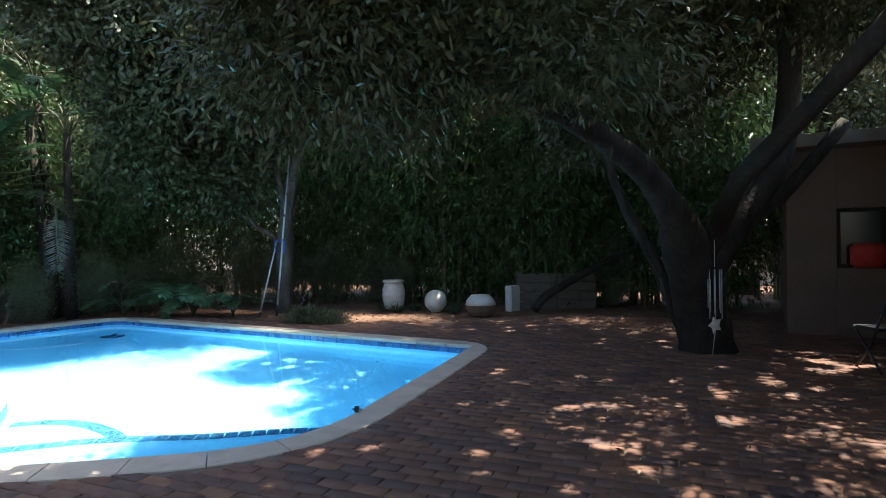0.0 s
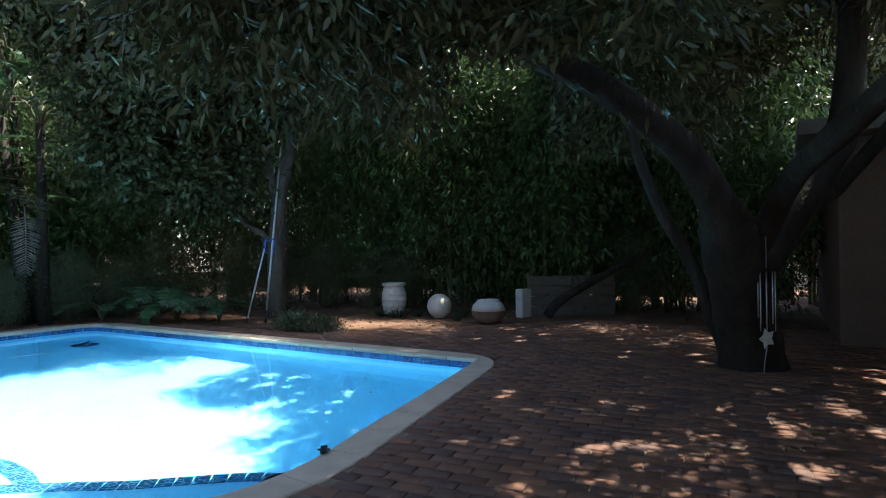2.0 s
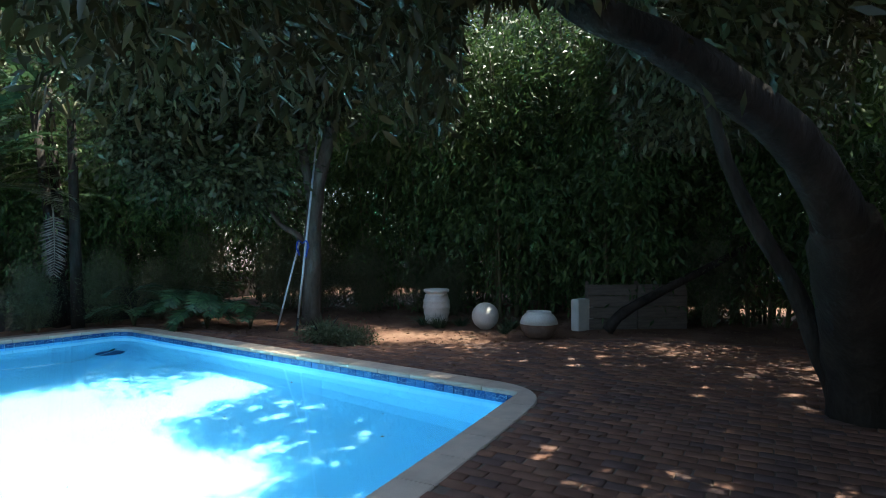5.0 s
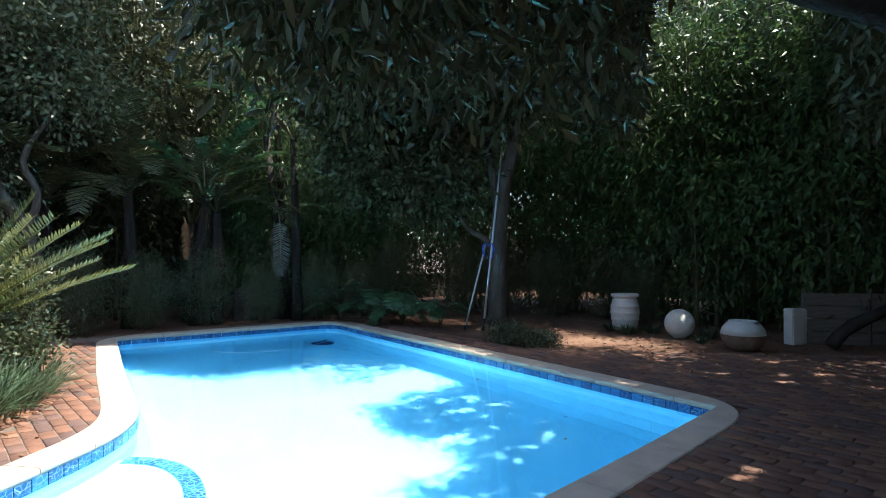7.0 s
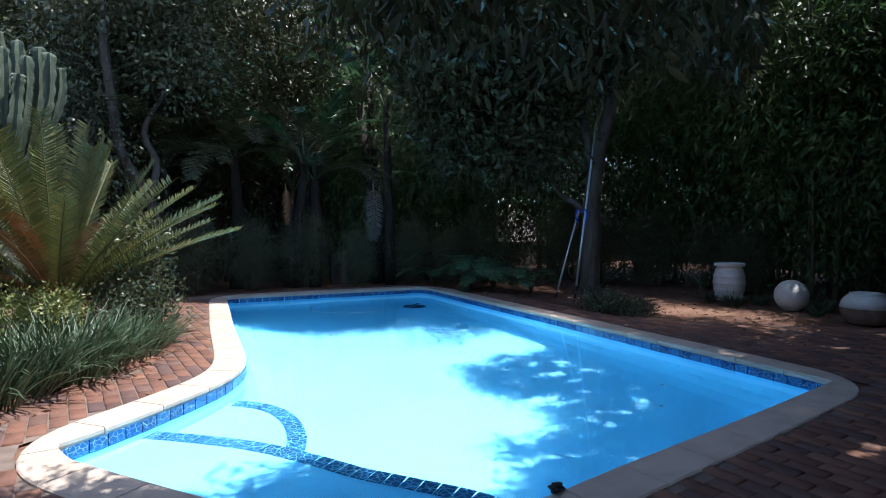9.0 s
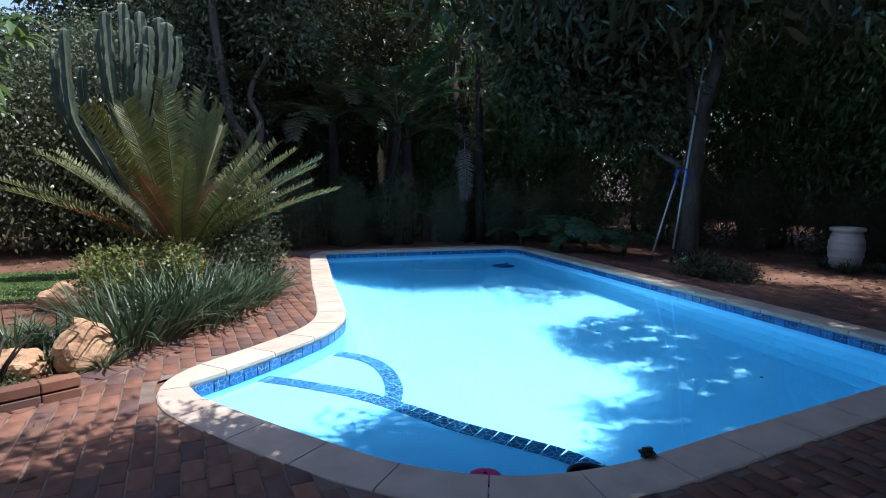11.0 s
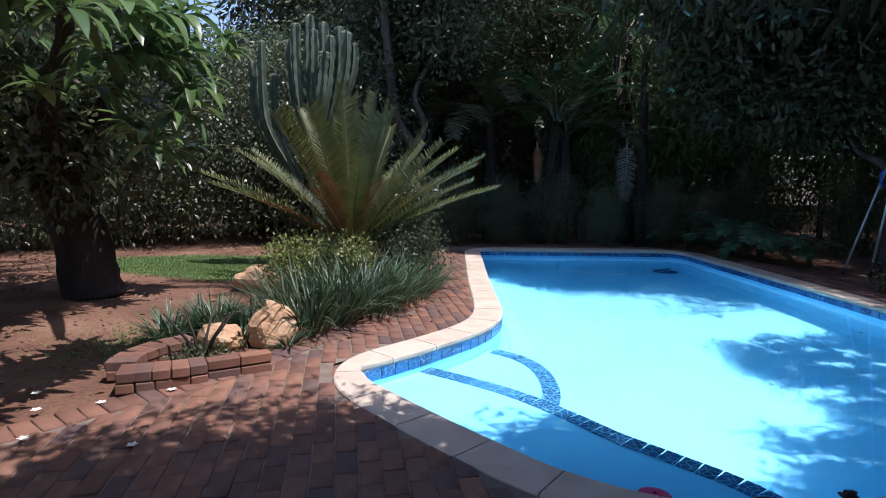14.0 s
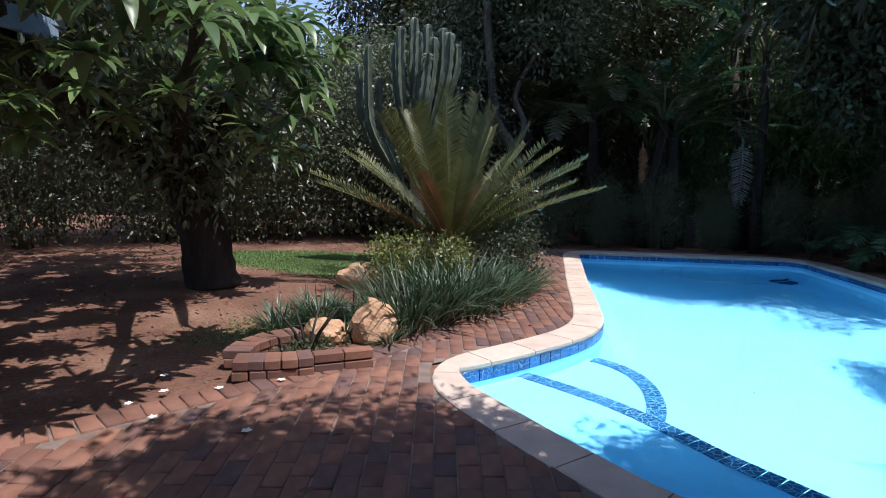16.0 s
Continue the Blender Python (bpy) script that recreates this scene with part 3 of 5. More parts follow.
limb("limb", rel([(2.58, 5.78, 2.2), (2.5, 5.9, 2.8), (2.5, 6.05, 3.5), (2.3, 6.3, 4.6)], base), 0.12, 0.06, M_bark_pale, pole_tree, 12, 9, 8)
limb("limb", rel([(2.5, 5.8, 1.35), (2.35, 6.0, 1.65), (2.15, 6.25, 1.85), (2.0, 6.5, 2.3)], base), 0.08, 0.035, M_bark_pale, pole_tree, 10, 8, 9)
# Last five lobes are added to shade the pool's far end and plants behind.
P, A = cloud(rng, [(1.2, 6.6, 4.6, 2.4, 2.0, 1.3, 420), (0.7, 6.7, 6.9, 1.8, 1.7, 0.9, 300), (3.0, 5.4, 5.4, 2.2, 2.2, 1.4, 300),
                   (1.4, 6.4, 2.7, 0.8, 0.7, 0.6, 70), (0.6, 7.2, 3.2, 1.2, 0.9, 0.7, 110), (-2.6, 8.8, 7.3, 3.0, 1.5, 0.8, 150), (-0.7, 6.7, 5.6, 1.7, 1.2, 0.8, 460), (0.5, 5.7, 6.3, 1.3, 1.1, 0.6, 220), (-0.4, 5.9, 5.8, 1.3, 0.9, 0.6, 360), (-1.6, 7.4, 6.6, 1.5, 1.0, 0.6, 160)], 70, 0.3)
keep = ~shades_lit(P, 0.05, rng) & ~in_gap(P) & ~in_column(P)
P, A = P[keep], A[keep]
crown_part("crown", rng, P - np.array(base), A, 0.14, 0.03, L_dark, pole_tree)


# ---- hedge trees ----
def hedge_tree(seed, height, low, width, leaf, lw, mat, clumps, label, drop=0.0):
    r = np.random.default_rng(seed)
    t = thing("hedge_tree", label, "tree", (0, 0, -60), group="trees along the garden boundary")
    for k in range(6):
        a = r.uniform(0, 6.28)
        q = r.uniform(0.1, 0.45)
        x, y = q * math.cos(a), q * math.sin(a)
        limb("stem", [(x, y, -0.03), (x * 1.3, y * 1.3, height * 0.3), (x * 2 + r.normal(0, 0.1), y * 2 + r.normal(0, 0.1), height * 0.85)],
             r.uniform(0.025, 0.05), 0.012, M_stem, t, 8, 6, seed + k)
    P, A = cloud(r, [(0, 0, (height + low) / 2, width, width, (height - low) / 2, clumps)], 46, 0.26)
    A = A + np.array([0, 0, -0.25 - drop * 0.4])
    up = P[:, 2] > 0.1
    P, A = P[up], A[up]
    crown_part("crown", r, P, A, leaf, lw, mat, t)
    return t


kinds = [hedge_tree(21, 5.6, -0.1, 1.15, 0.15, 0.021, L_hedge, 265, "tall slender-leaved hedge tree with many thin stems", 0.5),
         hedge_tree(22, 6.6, 0.1, 1.25, 0.16, 0.023, L_hedge, 270, "tall slender-leaved hedge tree with many thin stems", 0.5),
         hedge_tree(23, 8.5, 0.2, 1.8, 0.16, 0.03, L_dark, 430, "tall dark evergreen hedge tree"),
         hedge_tree(24, 3.9, -0.1, 1.25, 0.09, 0.02, L_shrub, 300, "rounded grey-green garden shrub")]


def plant_row(kind, spots, smin=0.9, smax=1.15):
    for x, y in spots:
        s = random.uniform(smin, smax)
        copy_thing(kinds[kind], pose(x, y, 0, 0, 0, random.uniform(0, 360)) @ Matrix.Scale(s, 4))


plant_row(0, [(5.6, 3.4), (6.6, 2.0), (6.9, 0.3), (6.4, 4.8), (6.8, -1.2), (5.9, 1.2)])
plant_row(1, [(4.9, 6.6), (5.8, 7.9), (7.8, 3.2), (8.0, 1.0), (8.2, -0.8), (7.2, 6.2), (3.9, 8.4), (7.0, -2.6), (5.8, -2.4)])
plant_row(2, [(9.4, 2.2), (7.6, 8.6), (5.2, 10.6), (9.0, -3.4)])
plant_row(2, [(2.9, 11.2), (0.9, 11.6)], 0.66, 0.72)
plant_row(2, [(-0.8, 12.0), (-2.3, 12.6)], 0.84, 0.88)
plant_row(0, [(-8.2, 12.2), (-7.0, 12.4), (-11.6, 11.6), (-13.0, 11.0)], 0.86, 0.95)
plant_row(2, [(9.6, -5.3), (11.2, -3.9), (12.0, -6.4)], 0.9, 1.0)
plant_row(2, [(-3.4, 11.6), (-5.2, 11.4), (7.3, 2.2), (7.2, -0.4)], 0.9, 1.0)
plant_row(3, [(-4.2, 9.0), (-3.1, 9.2), (-2.0, 9.3), (0.9, 9.9), (-4.9, 9.6), (2.0, 8.6), (3.2, 7.6), (6.2, 5.6), (7.6, 4.0), (8.6, 2.0), (8.8, 0.2), (8.4, -1.8), (7.4, -0.2), (6.2, -0.4), (3.6, 6.9), (4.3, 6.1), (4.5, 7.6), (5.1, 5.2), (4.9, 4.3), (5.6, 6.6)], 0.34, 0.46)
plant_row(0, [(2.4, 9.3), (1.0, 10.0), (-0.6, 10.4)])
plant_row(3, [(-7.6, 9.6), (-9.2, 9.2), (-10.6, 8.6), (-12.0, 8.0), (-13.2, 6.8), (-14.0, 5.2), (-6.4, 9.8), (-14.6, 3.2), (-8.4, 11.0), (-10.4, 10.4), (-12.6, 9.6), (-14.4, 8.4)])
plant_row(2, [(-15.6, 7.0), (-16.0, 3.6), (-16.2, 0.0)], 0.7, 0.8)
plant_row(2, [(9.0, 5.0), (8.8, 6.6), (10.4, 4.8), (10.6, 3.2)], 1.08, 1.16)
plant_row(3, [(-1.0, 8.85), (0.1, 8.8), (1.1, 8.7)], 0.3, 0.36)
plant_row(2, [(-8.1, 15.2), (-6.4, 14.6), (-4.6, 15.0), (-2.8, 14.6), (-1.0, 15.0), (0.8, 14.6), (2.6, 14.8), (4.4, 14.0)], 1.22, 1.34)
plant_row(2, [(-11.4, 15.4), (-9.7, 15.0)], 0.66, 0.72)
plant_row(1, [(6.2, 2.9), (6.3, 0.9), (5.6, 5.0)], 1.06, 1.12)
for k in kinds:
    for o in list(k.children_recursive) + [k]:
        bpy.data.objects.remove(o)


# ---- blades, fronds ----
def blades(name, P, A, L, W, droop, mat, rng, segs=4, fold=0.3, flat=None):
    """Curved leaves with a midrib: start P, way A, length L, half width W; droop bends them down."""
    n = len(P)
    prof = np.array([0.25, 0.85, 1.0, 0.8, 0.5, 0.02]) if segs == 5 else np.interp(np.linspace(0, 1, segs + 1), [0, 0.3, 0.6, 1], [0.45, 1, 0.85, 0.02])
    D = unit(np.asarray(A, float))
    side = np.cross(D, np.array([0, 0, 1.0])) + rng.normal(0, 0.05, (n, 3))
    side = unit(np.where(np.linalg.norm(side, axis=1, keepdims=True) < 0.2, np.array([1.0, 0.2, 0]), side)) if flat is None else unit(flat)
    pos = np.array(P, float)
    rows = []
    for s in range(segs + 1):
        nrm = unit(np.cross(side, D))
        w = (W * prof[s])[:, None]
        rows.append(np.stack([pos + side * w + nrm * w * fold, pos, pos - side * w + nrm * w * fold], 1))
        pos = pos + D * (L / segs)[:, None]
        D = unit(D + np.array([0, 0, -1.0]) * (droop / segs)[:, None])
    V = np.stack(rows, 1).reshape(-1, 3)
    per = 3 * (segs + 1)
    quads = []
    for s in range(segs):
        for c in (0, 1):
            a = s * 3 + c
            quads.append((a, a + 1, a + 4, a + 3))
    T = (np.arange(n)[:, None, None] * per + np.array(quads)[None]).reshape(-1, 4)
    return tri_mesh(name, V, T, mat)


def frond_mesh(name, seed, length, leaflet, half, pairs, bend, mat, lift=0.35, taper=0.5):
    """A feather leaf along +x, rising, bending down towards its tip."""
    r = np.random.default_rng(seed)
    s = np.linspace(0, 1, pairs)
    ang = -bend * s
    x = np.cumsum(np.cos(ang)) / pairs * length
    z = np.cumsum(np.sin(ang)) / pairs * length
    C = np.stack([x, np.zeros(pairs), z], 1)
    use = s > 0.14
    tang = np.stack([np.cos(ang), np.zeros(pairs), np.sin(ang)], 1)
    nor = np.stack([-np.sin(ang), np.zeros(pairs), np.cos(ang)], 1)
    Ps, As = [], []
    for sg in (-1, 1):
        Ps.append(C[use])
        As.append(tang[use] * (0.28 + 0.35 * s[use][:, None]) + np.array([0, sg, 0]) + nor[use] * lift + r.normal(0, 0.06, (use.sum(), 3)))
    P, A = np.vstack(Ps), np.vstack(As)
    ss = np.concatenate([s[use], s[use]])
    L = leaflet * np.interp(ss, [0.1, 0.35, 0.7, 1], [0.6, 1, 0.95, taper]) * r.uniform(0.85, 1.1, len(ss))
    me = blades(name, P, A, L, np.full(len(P), half), np.full(len(P), 0.25), mat, r, 3, 0.15, flat=np.tile(tang[use], (2, 1)) + 0.0)
    V, Fc = tube(C[:: max(1, pairs // 12)], np.linspace(0.016, 0.004, len(C[:: max(1, pairs // 12)])), 5)
    bm = bmesh.new()
    bm.from_mesh(me)
    vs = [bm.verts.new(v) for v in V]
    for f in Fc:
        bm.faces.new([vs[i] for i in f])
    bm.to_mesh(me)
    bm.free()
    return me


# ---- cycad ----
rng = np.random.default_rng(31)
cycad = thing("cycad", "large cycad with stiff olive-green feather fronds in the garden bed", "cycad", (-5.78, 4.75, 0))
part_of("trunk", tube_mesh("trunk", [(0, 0, -0.03), (0, 0, 0.25), (0, 0, 0.5)], [0.2, 0.23, 0.14], M_bark, 12, 3, 0.1), cycad)
fr = [frond_mesh("frond", 40 + k, 1.9, 0.21, 0.0115, 66, b, L_cycad, 0.48, 0.62) for k, b in enumerate((0.1, 0.2, 0.3, 0.4))]
fr_brown = frond_mesh("frond", 47, 1.3, 0.16, 0.011, 50, 0.5, M_rust)
for k in range(28):
    az = k * 137.5 + rng.uniform(-12, 12)
    el = (84, 77, 71, 65, 59, 53, 47, 41)[min(7, k * 8 // 28)] + rng.uniform(-5, 5)
    ob = part_of("frond", fr[(k // 3) % 2 if el > 55 else 2 + k % 2], cycad)
    ob.matrix_basis = pose(0.05 * math.cos(radians(az)), 0.05 * math.sin(radians(az)), 0.42, 0, 0, az) @ pose(0, 0, 0, 0, -el, 0) @ Matrix.Scale(rng.uniform(0.88, 1.08), 4)
for az, el, sc in ((178, 36, 1.1), (2, 32, 1.08), (-14, 44, 1.08), (20, 50, 1.05), (160, 50, 1.0)):
    ob = part_of("frond", fr[2], cycad)
    ob.matrix_basis = pose(0, 0, 0.42, 0, 0, az) @ pose(0, 0, 0, 0, -el, 0) @ Matrix.Scale(sc, 4)
for az, el in ((200, 45), (-60, 60), (-110, 66), (250, 55)):
    ob = part_of("frond", fr_brown, cycad, "rust-brown dying frond")
    ob.matrix_basis = pose(0, 0, 0.4, 0, 0, az) @ pose(0, 0, 0, 0, -el, 0)

# ---- candelabra euphorbia ----
cactus = thing("euphorbia", "tall candelabra euphorbia with many ribbed grey-green stems", "cactus", (-6.5, 6.25, -0.03))


def ribbed(points, r, seed):
    """A stem of five thin wavy ribs along points, with a rounded tip."""
    N = 54
    C = smooth_line(points, N)
    V, Fc = [], []
    sides = 20
    rr = np.random.default_rng(seed)
    ph = rr.uniform(0, 6)
    for i, p in enumerate(C):
        u = i / (N - 1)
        dome = 1 if u < 0.96 else math.sqrt(max(0.02, 1 - ((u - 0.96) / 0.0405) ** 2))
        fat = r * (0.6 + 0.4 * min(1.0, u * 2.0)) * dome * (1 + 0.1 * math.sin(u * 17 + ph))
        for k in range(sides):
            a = 2 * math.pi * k / sides + ph
            q = fat * (1.3 + 0.16 * math.sin(i * 1.25 + k) if k % 4 == 0 else (0.78 if k % 2 else 0.6))
            V.append((p[0] + q * math.cos(a), p[1] + q * math.sin(a), p[2]))
    for i in range(N - 1):
        for k in range(sides):
            k2 = (k + 1) % sides
            Fc.append((i * sides + k, i * sides + k2, (i + 1) * sides + k2, (i + 1) * sides + k))
    Fc.append(tuple((N - 1) * sides + k for k in range(sides)))
    return V, Fc


part_of("trunk", tube_mesh("trunk", [(0.25, 0, 0), (0.12, 0, 0.6), (0.02, 0.0, 1.6)], [0.13, 0.1, 0.08], M_cactus, 10, 3, 0.08), cactus)
rng = np.random.default_rng(33)
CANDLES = ((-0.30, 0.1, 3.38), (-0.16, -0.16, 3.56), (-0.02, 0.2, 3.78), (0.10, -0.2, 3.48), (0.20, 0.12, 3.66), (0.31, -0.1, 3.42), (0.42, 0.2, 3.62), (0.53, -0.05, 3.5), (0.64, 0.12, 3.36), (0.24, -0.26, 3.16))
for k, (x, y, h) in enumerate(CANDLES):
    V, Fc = ribbed([(0.02 + x * 0.12, y * 0.2, 1.5 + 0.05 * (k % 3)), (0.03 + x * 0.42, y * 0.6, 2.0), (x * 0.78, y, 2.5), (x, y, 3.0), (x * 1.02, y, h)], 0.058 + rng.uniform(-0.006, 0.006), k)
    part_of("stem", from_arrays("stem", V, Fc, M_cactus), cactus)
for k, (x, y, h) in enumerate(((-0.80, 0.0, 3.05), (-0.64, -0.14, 3.32), (-0.55, 0.18, 2.9), (-0.72, 0.12, 2.72))):
    V, Fc = ribbed([(-0.02, 0, 0.95), (x * 0.5, y * 0.5, 1.55), (x * 0.86, y, 2.0), (x, y, 2.4), (x * 1.02, y, h)], 0.052, 60 + k)
    part_of("stem", from_arrays("stem", V, Fc, M_cactus), cactus)


# ---- strappy clumps in the bed ----
def strap_clump(seed, n, height, half, spread, lean):
    r = np.random.default_rng(seed)
    a = r.uniform(0, 6.283, n)
    q = spread * np.sqrt(r.random(n))
    P = np.stack([q * np.cos(a), q * np.sin(a), np.full(n, -0.02)], 1)
    A = np.stack([np.cos(a) * lean, np.sin(a) * lean, np.ones(n)], 1) + r.normal(0, 0.22, (n, 3)) * np.array([1, 1, 0.2])
    t = thing("strap_leaf_clump", "clump of narrow grey-green strap leaves in the garden bed", "plant", (0, 0, -60), group="strap-leaved clumps in the bed")
    ob = part_of("leaves", blades("leaves", P, A, height * r.uniform(0.6, 1.1, n), np.full(n, half) * r.uniform(0.7, 1.2, n), r.uniform(0.5, 1.7, n), L_blade, r, 5, 0.4), t)
    tagged(ob, kind="stuff")
    return t


straps = [strap_clump(51, 300, 0.74, 0.0095, 0.34, 0.5), strap_clump(52, 260, 0.66, 0.009, 0.30, 0.55), strap_clump(53, 150, 0.38, 0.008, 0.15, 0.6), strap_clump(54, 50, 0.36, 0.009, 0.05, 0.8)]
for k, x, y, s in ((0, -5.95, 2.6, 1.0), (0, -5.5, 3.15, 1.0), (1, -5.15, 3.75, 1.0), (0, -5.75, 3.4, 1.05), (1, -4.95, 4.4, 0.9), (2, -7.1, 2.3, 1.0), (2, -6.78, 2.5, 1.1), (2, -6.55, 2.7, 1.0),
                   (2, -6.9, 2.75, 1.0), (3, -6.45, 2.12, 1.0), (3, -6.05, 1.98, 0.9), (2, 3.45, 3.5, 0.7), (2, 3.85, 3.3, 0.6), (2, 4.05, 2.4, 0.7), (2, 4.2, 2.0, 0.6), (2, 3.5, 2.2, 0.5), (3, 3.55, 3.95, 1.0), (1, -5.2, 5.2, 0.8)):
    copy_thing(straps[k], pose(x, y, -0.02, 0, 0, random.uniform(0, 360)) @ Matrix.Scale(s, 4))
for k in straps:
    for o in list(k.children_recursive) + [k]:
        bpy.data.objects.remove(o)


def bush(name, label, loc, blobs, per, spread, leaf, lw, mat, seed, category="shrub"):
    r = np.random.default_rng(seed)
    t = thing(name, label, category, loc)
    for k in range(5):
        a = r.uniform(0, 6.28)
        part_of("stem", tube_mesh("stem", [(0, 0, -0.03), (0.1 * math.cos(a), 0.1 * math.sin(a), 0.2), (0.25 * math.cos(a), 0.25 * math.sin(a), 0.4)], [0.014, 0.011, 0.006], M_bark, 6, k), t)
    P, A = cloud(r, blobs, per, spread)
    ok = P[:, 2] > 0.0
    A = A + np.array([0, 0, 0.5])
    crown_part("foliage", r, P[ok], A[ok], leaf, lw, mat, t)
    return t


bush("golden_shrub", "low shrub with golden-green variegated leaves", (-6.3, 3.75, -0.03), [(0, 0, 0.46, 0.3, 0.34, 0.26, 70)], 34, 0.08, 0.052, 0.013, L_gold, 61)
bush("golden_shrub", "low shrub with golden-green variegated leaves", (-5.8, 3.9, -0.03), [(0, 0, 0.48, 0.3, 0.3, 0.28, 60)], 34, 0.08, 0.052, 0.013, L_gold, 62)
bush("green_shrub", "dense small-leaved green shrub beside the brick path", (-5.1, 4.9, -0.03), [(0, 0, 0.5, 0.45, 0.75, 0.4, 110), (0.1, 0.3, 1.1, 0.3, 0.4, 0.4, 50)], 36, 0.11, 0.06, 0.016, L_shrub, 63)
bush("green_shrub", "low bright green mound beside the pool coping", (1.15, 4.0, -0.03), [(0, 0, 0.14, 0.25, 0.4, 0.13, 60), (0.2, -0.5, 0.1, 0.25, 0.4, 0.1, 40)], 40, 0.07, 0.06, 0.01, L_shrub, 64)

# ---- broad-leaved climber by the pole tree ----
split_leaf = [frond_mesh("leaf", 70 + k, 0.55, 0.26, 0.028, 11, 0.7 + 0.2 * k, L_broad, 0.05, 0.4) for k in range(3)]
for (x, y, n, sc) in ((1.05, 6.9, 16, 1.0), (1.45, 6.2, 9, 0.75), (0.85, 7.4, 12, 1.0), (0.35, 8.1, 9, 0.9)):
    r = np.random.default_rng(int(x * 100))
    ph = thing("split_leaf_plant", "sprawling plant with deeply split dark green leaves", "plant", (x, y, -0.03), group="split-leaved plants by the pool")
    for k in range(n):
        az = k * 360 / n + r.uniform(-15, 15)
        h = r.uniform(0.35, 0.8) * sc
        q = 0.25 * sc
        ex, ey = q * math.cos(radians(az)), q * math.sin(radians(az))
        stalk = part_of("stalk", tube_mesh("stalk", [(0, 0, 0), (ex * 0.4, ey * 0.4, h * 0.7), (ex, ey, h)], [0.012, 0.01, 0.006], M_stem, 5), ph)
        ob = part_of("leaf", split_leaf[k % 3], stalk)
        ob.matrix_basis = pose(ex, ey, h, 0, 0, az) @ pose(0, 0, 0, r.uniform(-20, 20), r.uniform(-25, 15), 0) @ Matrix.Scale(sc * r.uniform(0.85, 1.15), 4)

# ---- wild bananas and palms ----
torn = [frond_mesh("leaf", 85 + k, 1.25, 0.2, 0.036, 20, 0.7 + 0.35 * k, L_broad, 0.12, 0.55) for k in range(3)]


def paddle_plant(seed, x, y, stems, height, label, dead=True):
    r = np.random.default_rng(seed)
    t = thing("wild_banana", label, "plant", (x, y, -0.03), group="wild bananas behind the pool")
    for s in range(stems):
        a = r.uniform(0, 6.28)
        bx, by = 0.35 * math.cos(a), 0.35 * math.sin(a)
        h = height * r.uniform(0.75, 1.0)
        tx, ty = bx * 2, by * 2
        part_of("trunk", tube_mesh("trunk", [(bx, by, 0), (bx * 1.4, by * 1.4, h * 0.5), (tx, ty, h)], [0.11, 0.09, 0.07], M_bark, 8, s, 0.08), t)
        n = 8
        az = np.linspace(0, 6.28, n, endpoint=False) + r.uniform(0, 1)
        P = np.stack([tx + 0.35 * np.cos(az), ty + 0.35 * np.sin(az), h + r.uniform(0.2, 0.7, n)], 1)
        A = np.stack([np.cos(az), np.sin(az), r.uniform(0.5, 1.8, n)], 1)
        for k in range(n):
            stalk = part_of("leaf_stalk", tube_mesh("leaf_stalk", [(tx, ty, h - 0.1), tuple((np.array([tx, ty, h]) + P[k]) / 2 + np.array([0, 0, 0.1])), tuple(P[k])], [0.03, 0.022, 0.014], M_stem, 5), t)
            leaf = part_of("leaf", torn[k % 3], stalk)
            heading = math.degrees(math.atan2(A[k, 1], A[k, 0]))
            rise = math.degrees(math.atan2(A[k, 2], 1.0))
            leaf.matrix_basis = pose(*P[k], 0, 0, heading) @ pose(0, 0, 0, r.uniform(-20, 20), -rise, 0) @ Matrix.Scale(r.uniform(0.85, 1.2), 4)
    return t


paddle_plant(81, -0.1, 9.15, 3, 4.9, "wild banana with large paddle leaves catching the sun")
paddle_plant(82, -2.4, 9.7, 3, 2.6, "wild banana with large paddle leaves in shade")
paddle_plant(83, 0.5, 9.7, 2, 2.0, "wild banana with large paddle leaves in shade")
palm_fr = [frond_mesh("frond", 90 + k, 2.2, 0.42, 0.018, 46, b, L_dark, 0.1, 0.4) for k, b in enumerate((1.0, 1.4, 1.9))]
for x, y, h, n in ((-3.3, 9.7, 2.6, 16), (-4.6, 9.9, 2.4, 14), (-1.8, 9.3, 2.2, 14)):
    r = np.random.default_rng(int(-x * 10))
    palm = thing("palm", "feathery palm with arching dark green fronds behind the pool", "palm", (x, y, -0.03), group="palms behind the pool")
    part_of("trunk", tube_mesh("trunk", [(0, 0, 0), (0.06, 0, h * 0.5), (0.02, 0, h)], [0.13, 0.11, 0.09], M_bark, 9, 1, 0.08), palm)
    for k in range(n):
        ob = part_of("frond", palm_fr[k % 3], palm)
        ob.matrix_basis = pose(0.02, 0, h, 0, 0, k * 137.5) @ pose(0, 0, 0, 0, -r.uniform(25, 85), 0) @ Matrix.Scale(r.uniform(0.8, 1.1), 4)
for mat, length, leaflet, place, label in ((M_grey_frond, 1.15, 0.28, pose(-0.95, 8.1, 2.15, 0, 82, 40), "dry grey palm frond hanging point down"),
                                           (M_rust, 0.8, 0.2, pose(-2.45, 9.0, 2.1, 0, 80, 20), "rust-brown dead palm frond hanging down")):
    dead = thing("dead_frond", label, "dead frond")
    dead.matrix_world = place
    part_of("frond", frond_mesh("frond", 97, length, leaflet, 0.013, 26, 0.25, mat, 0.0, 0.5), dead)["kind"] = "stuff"

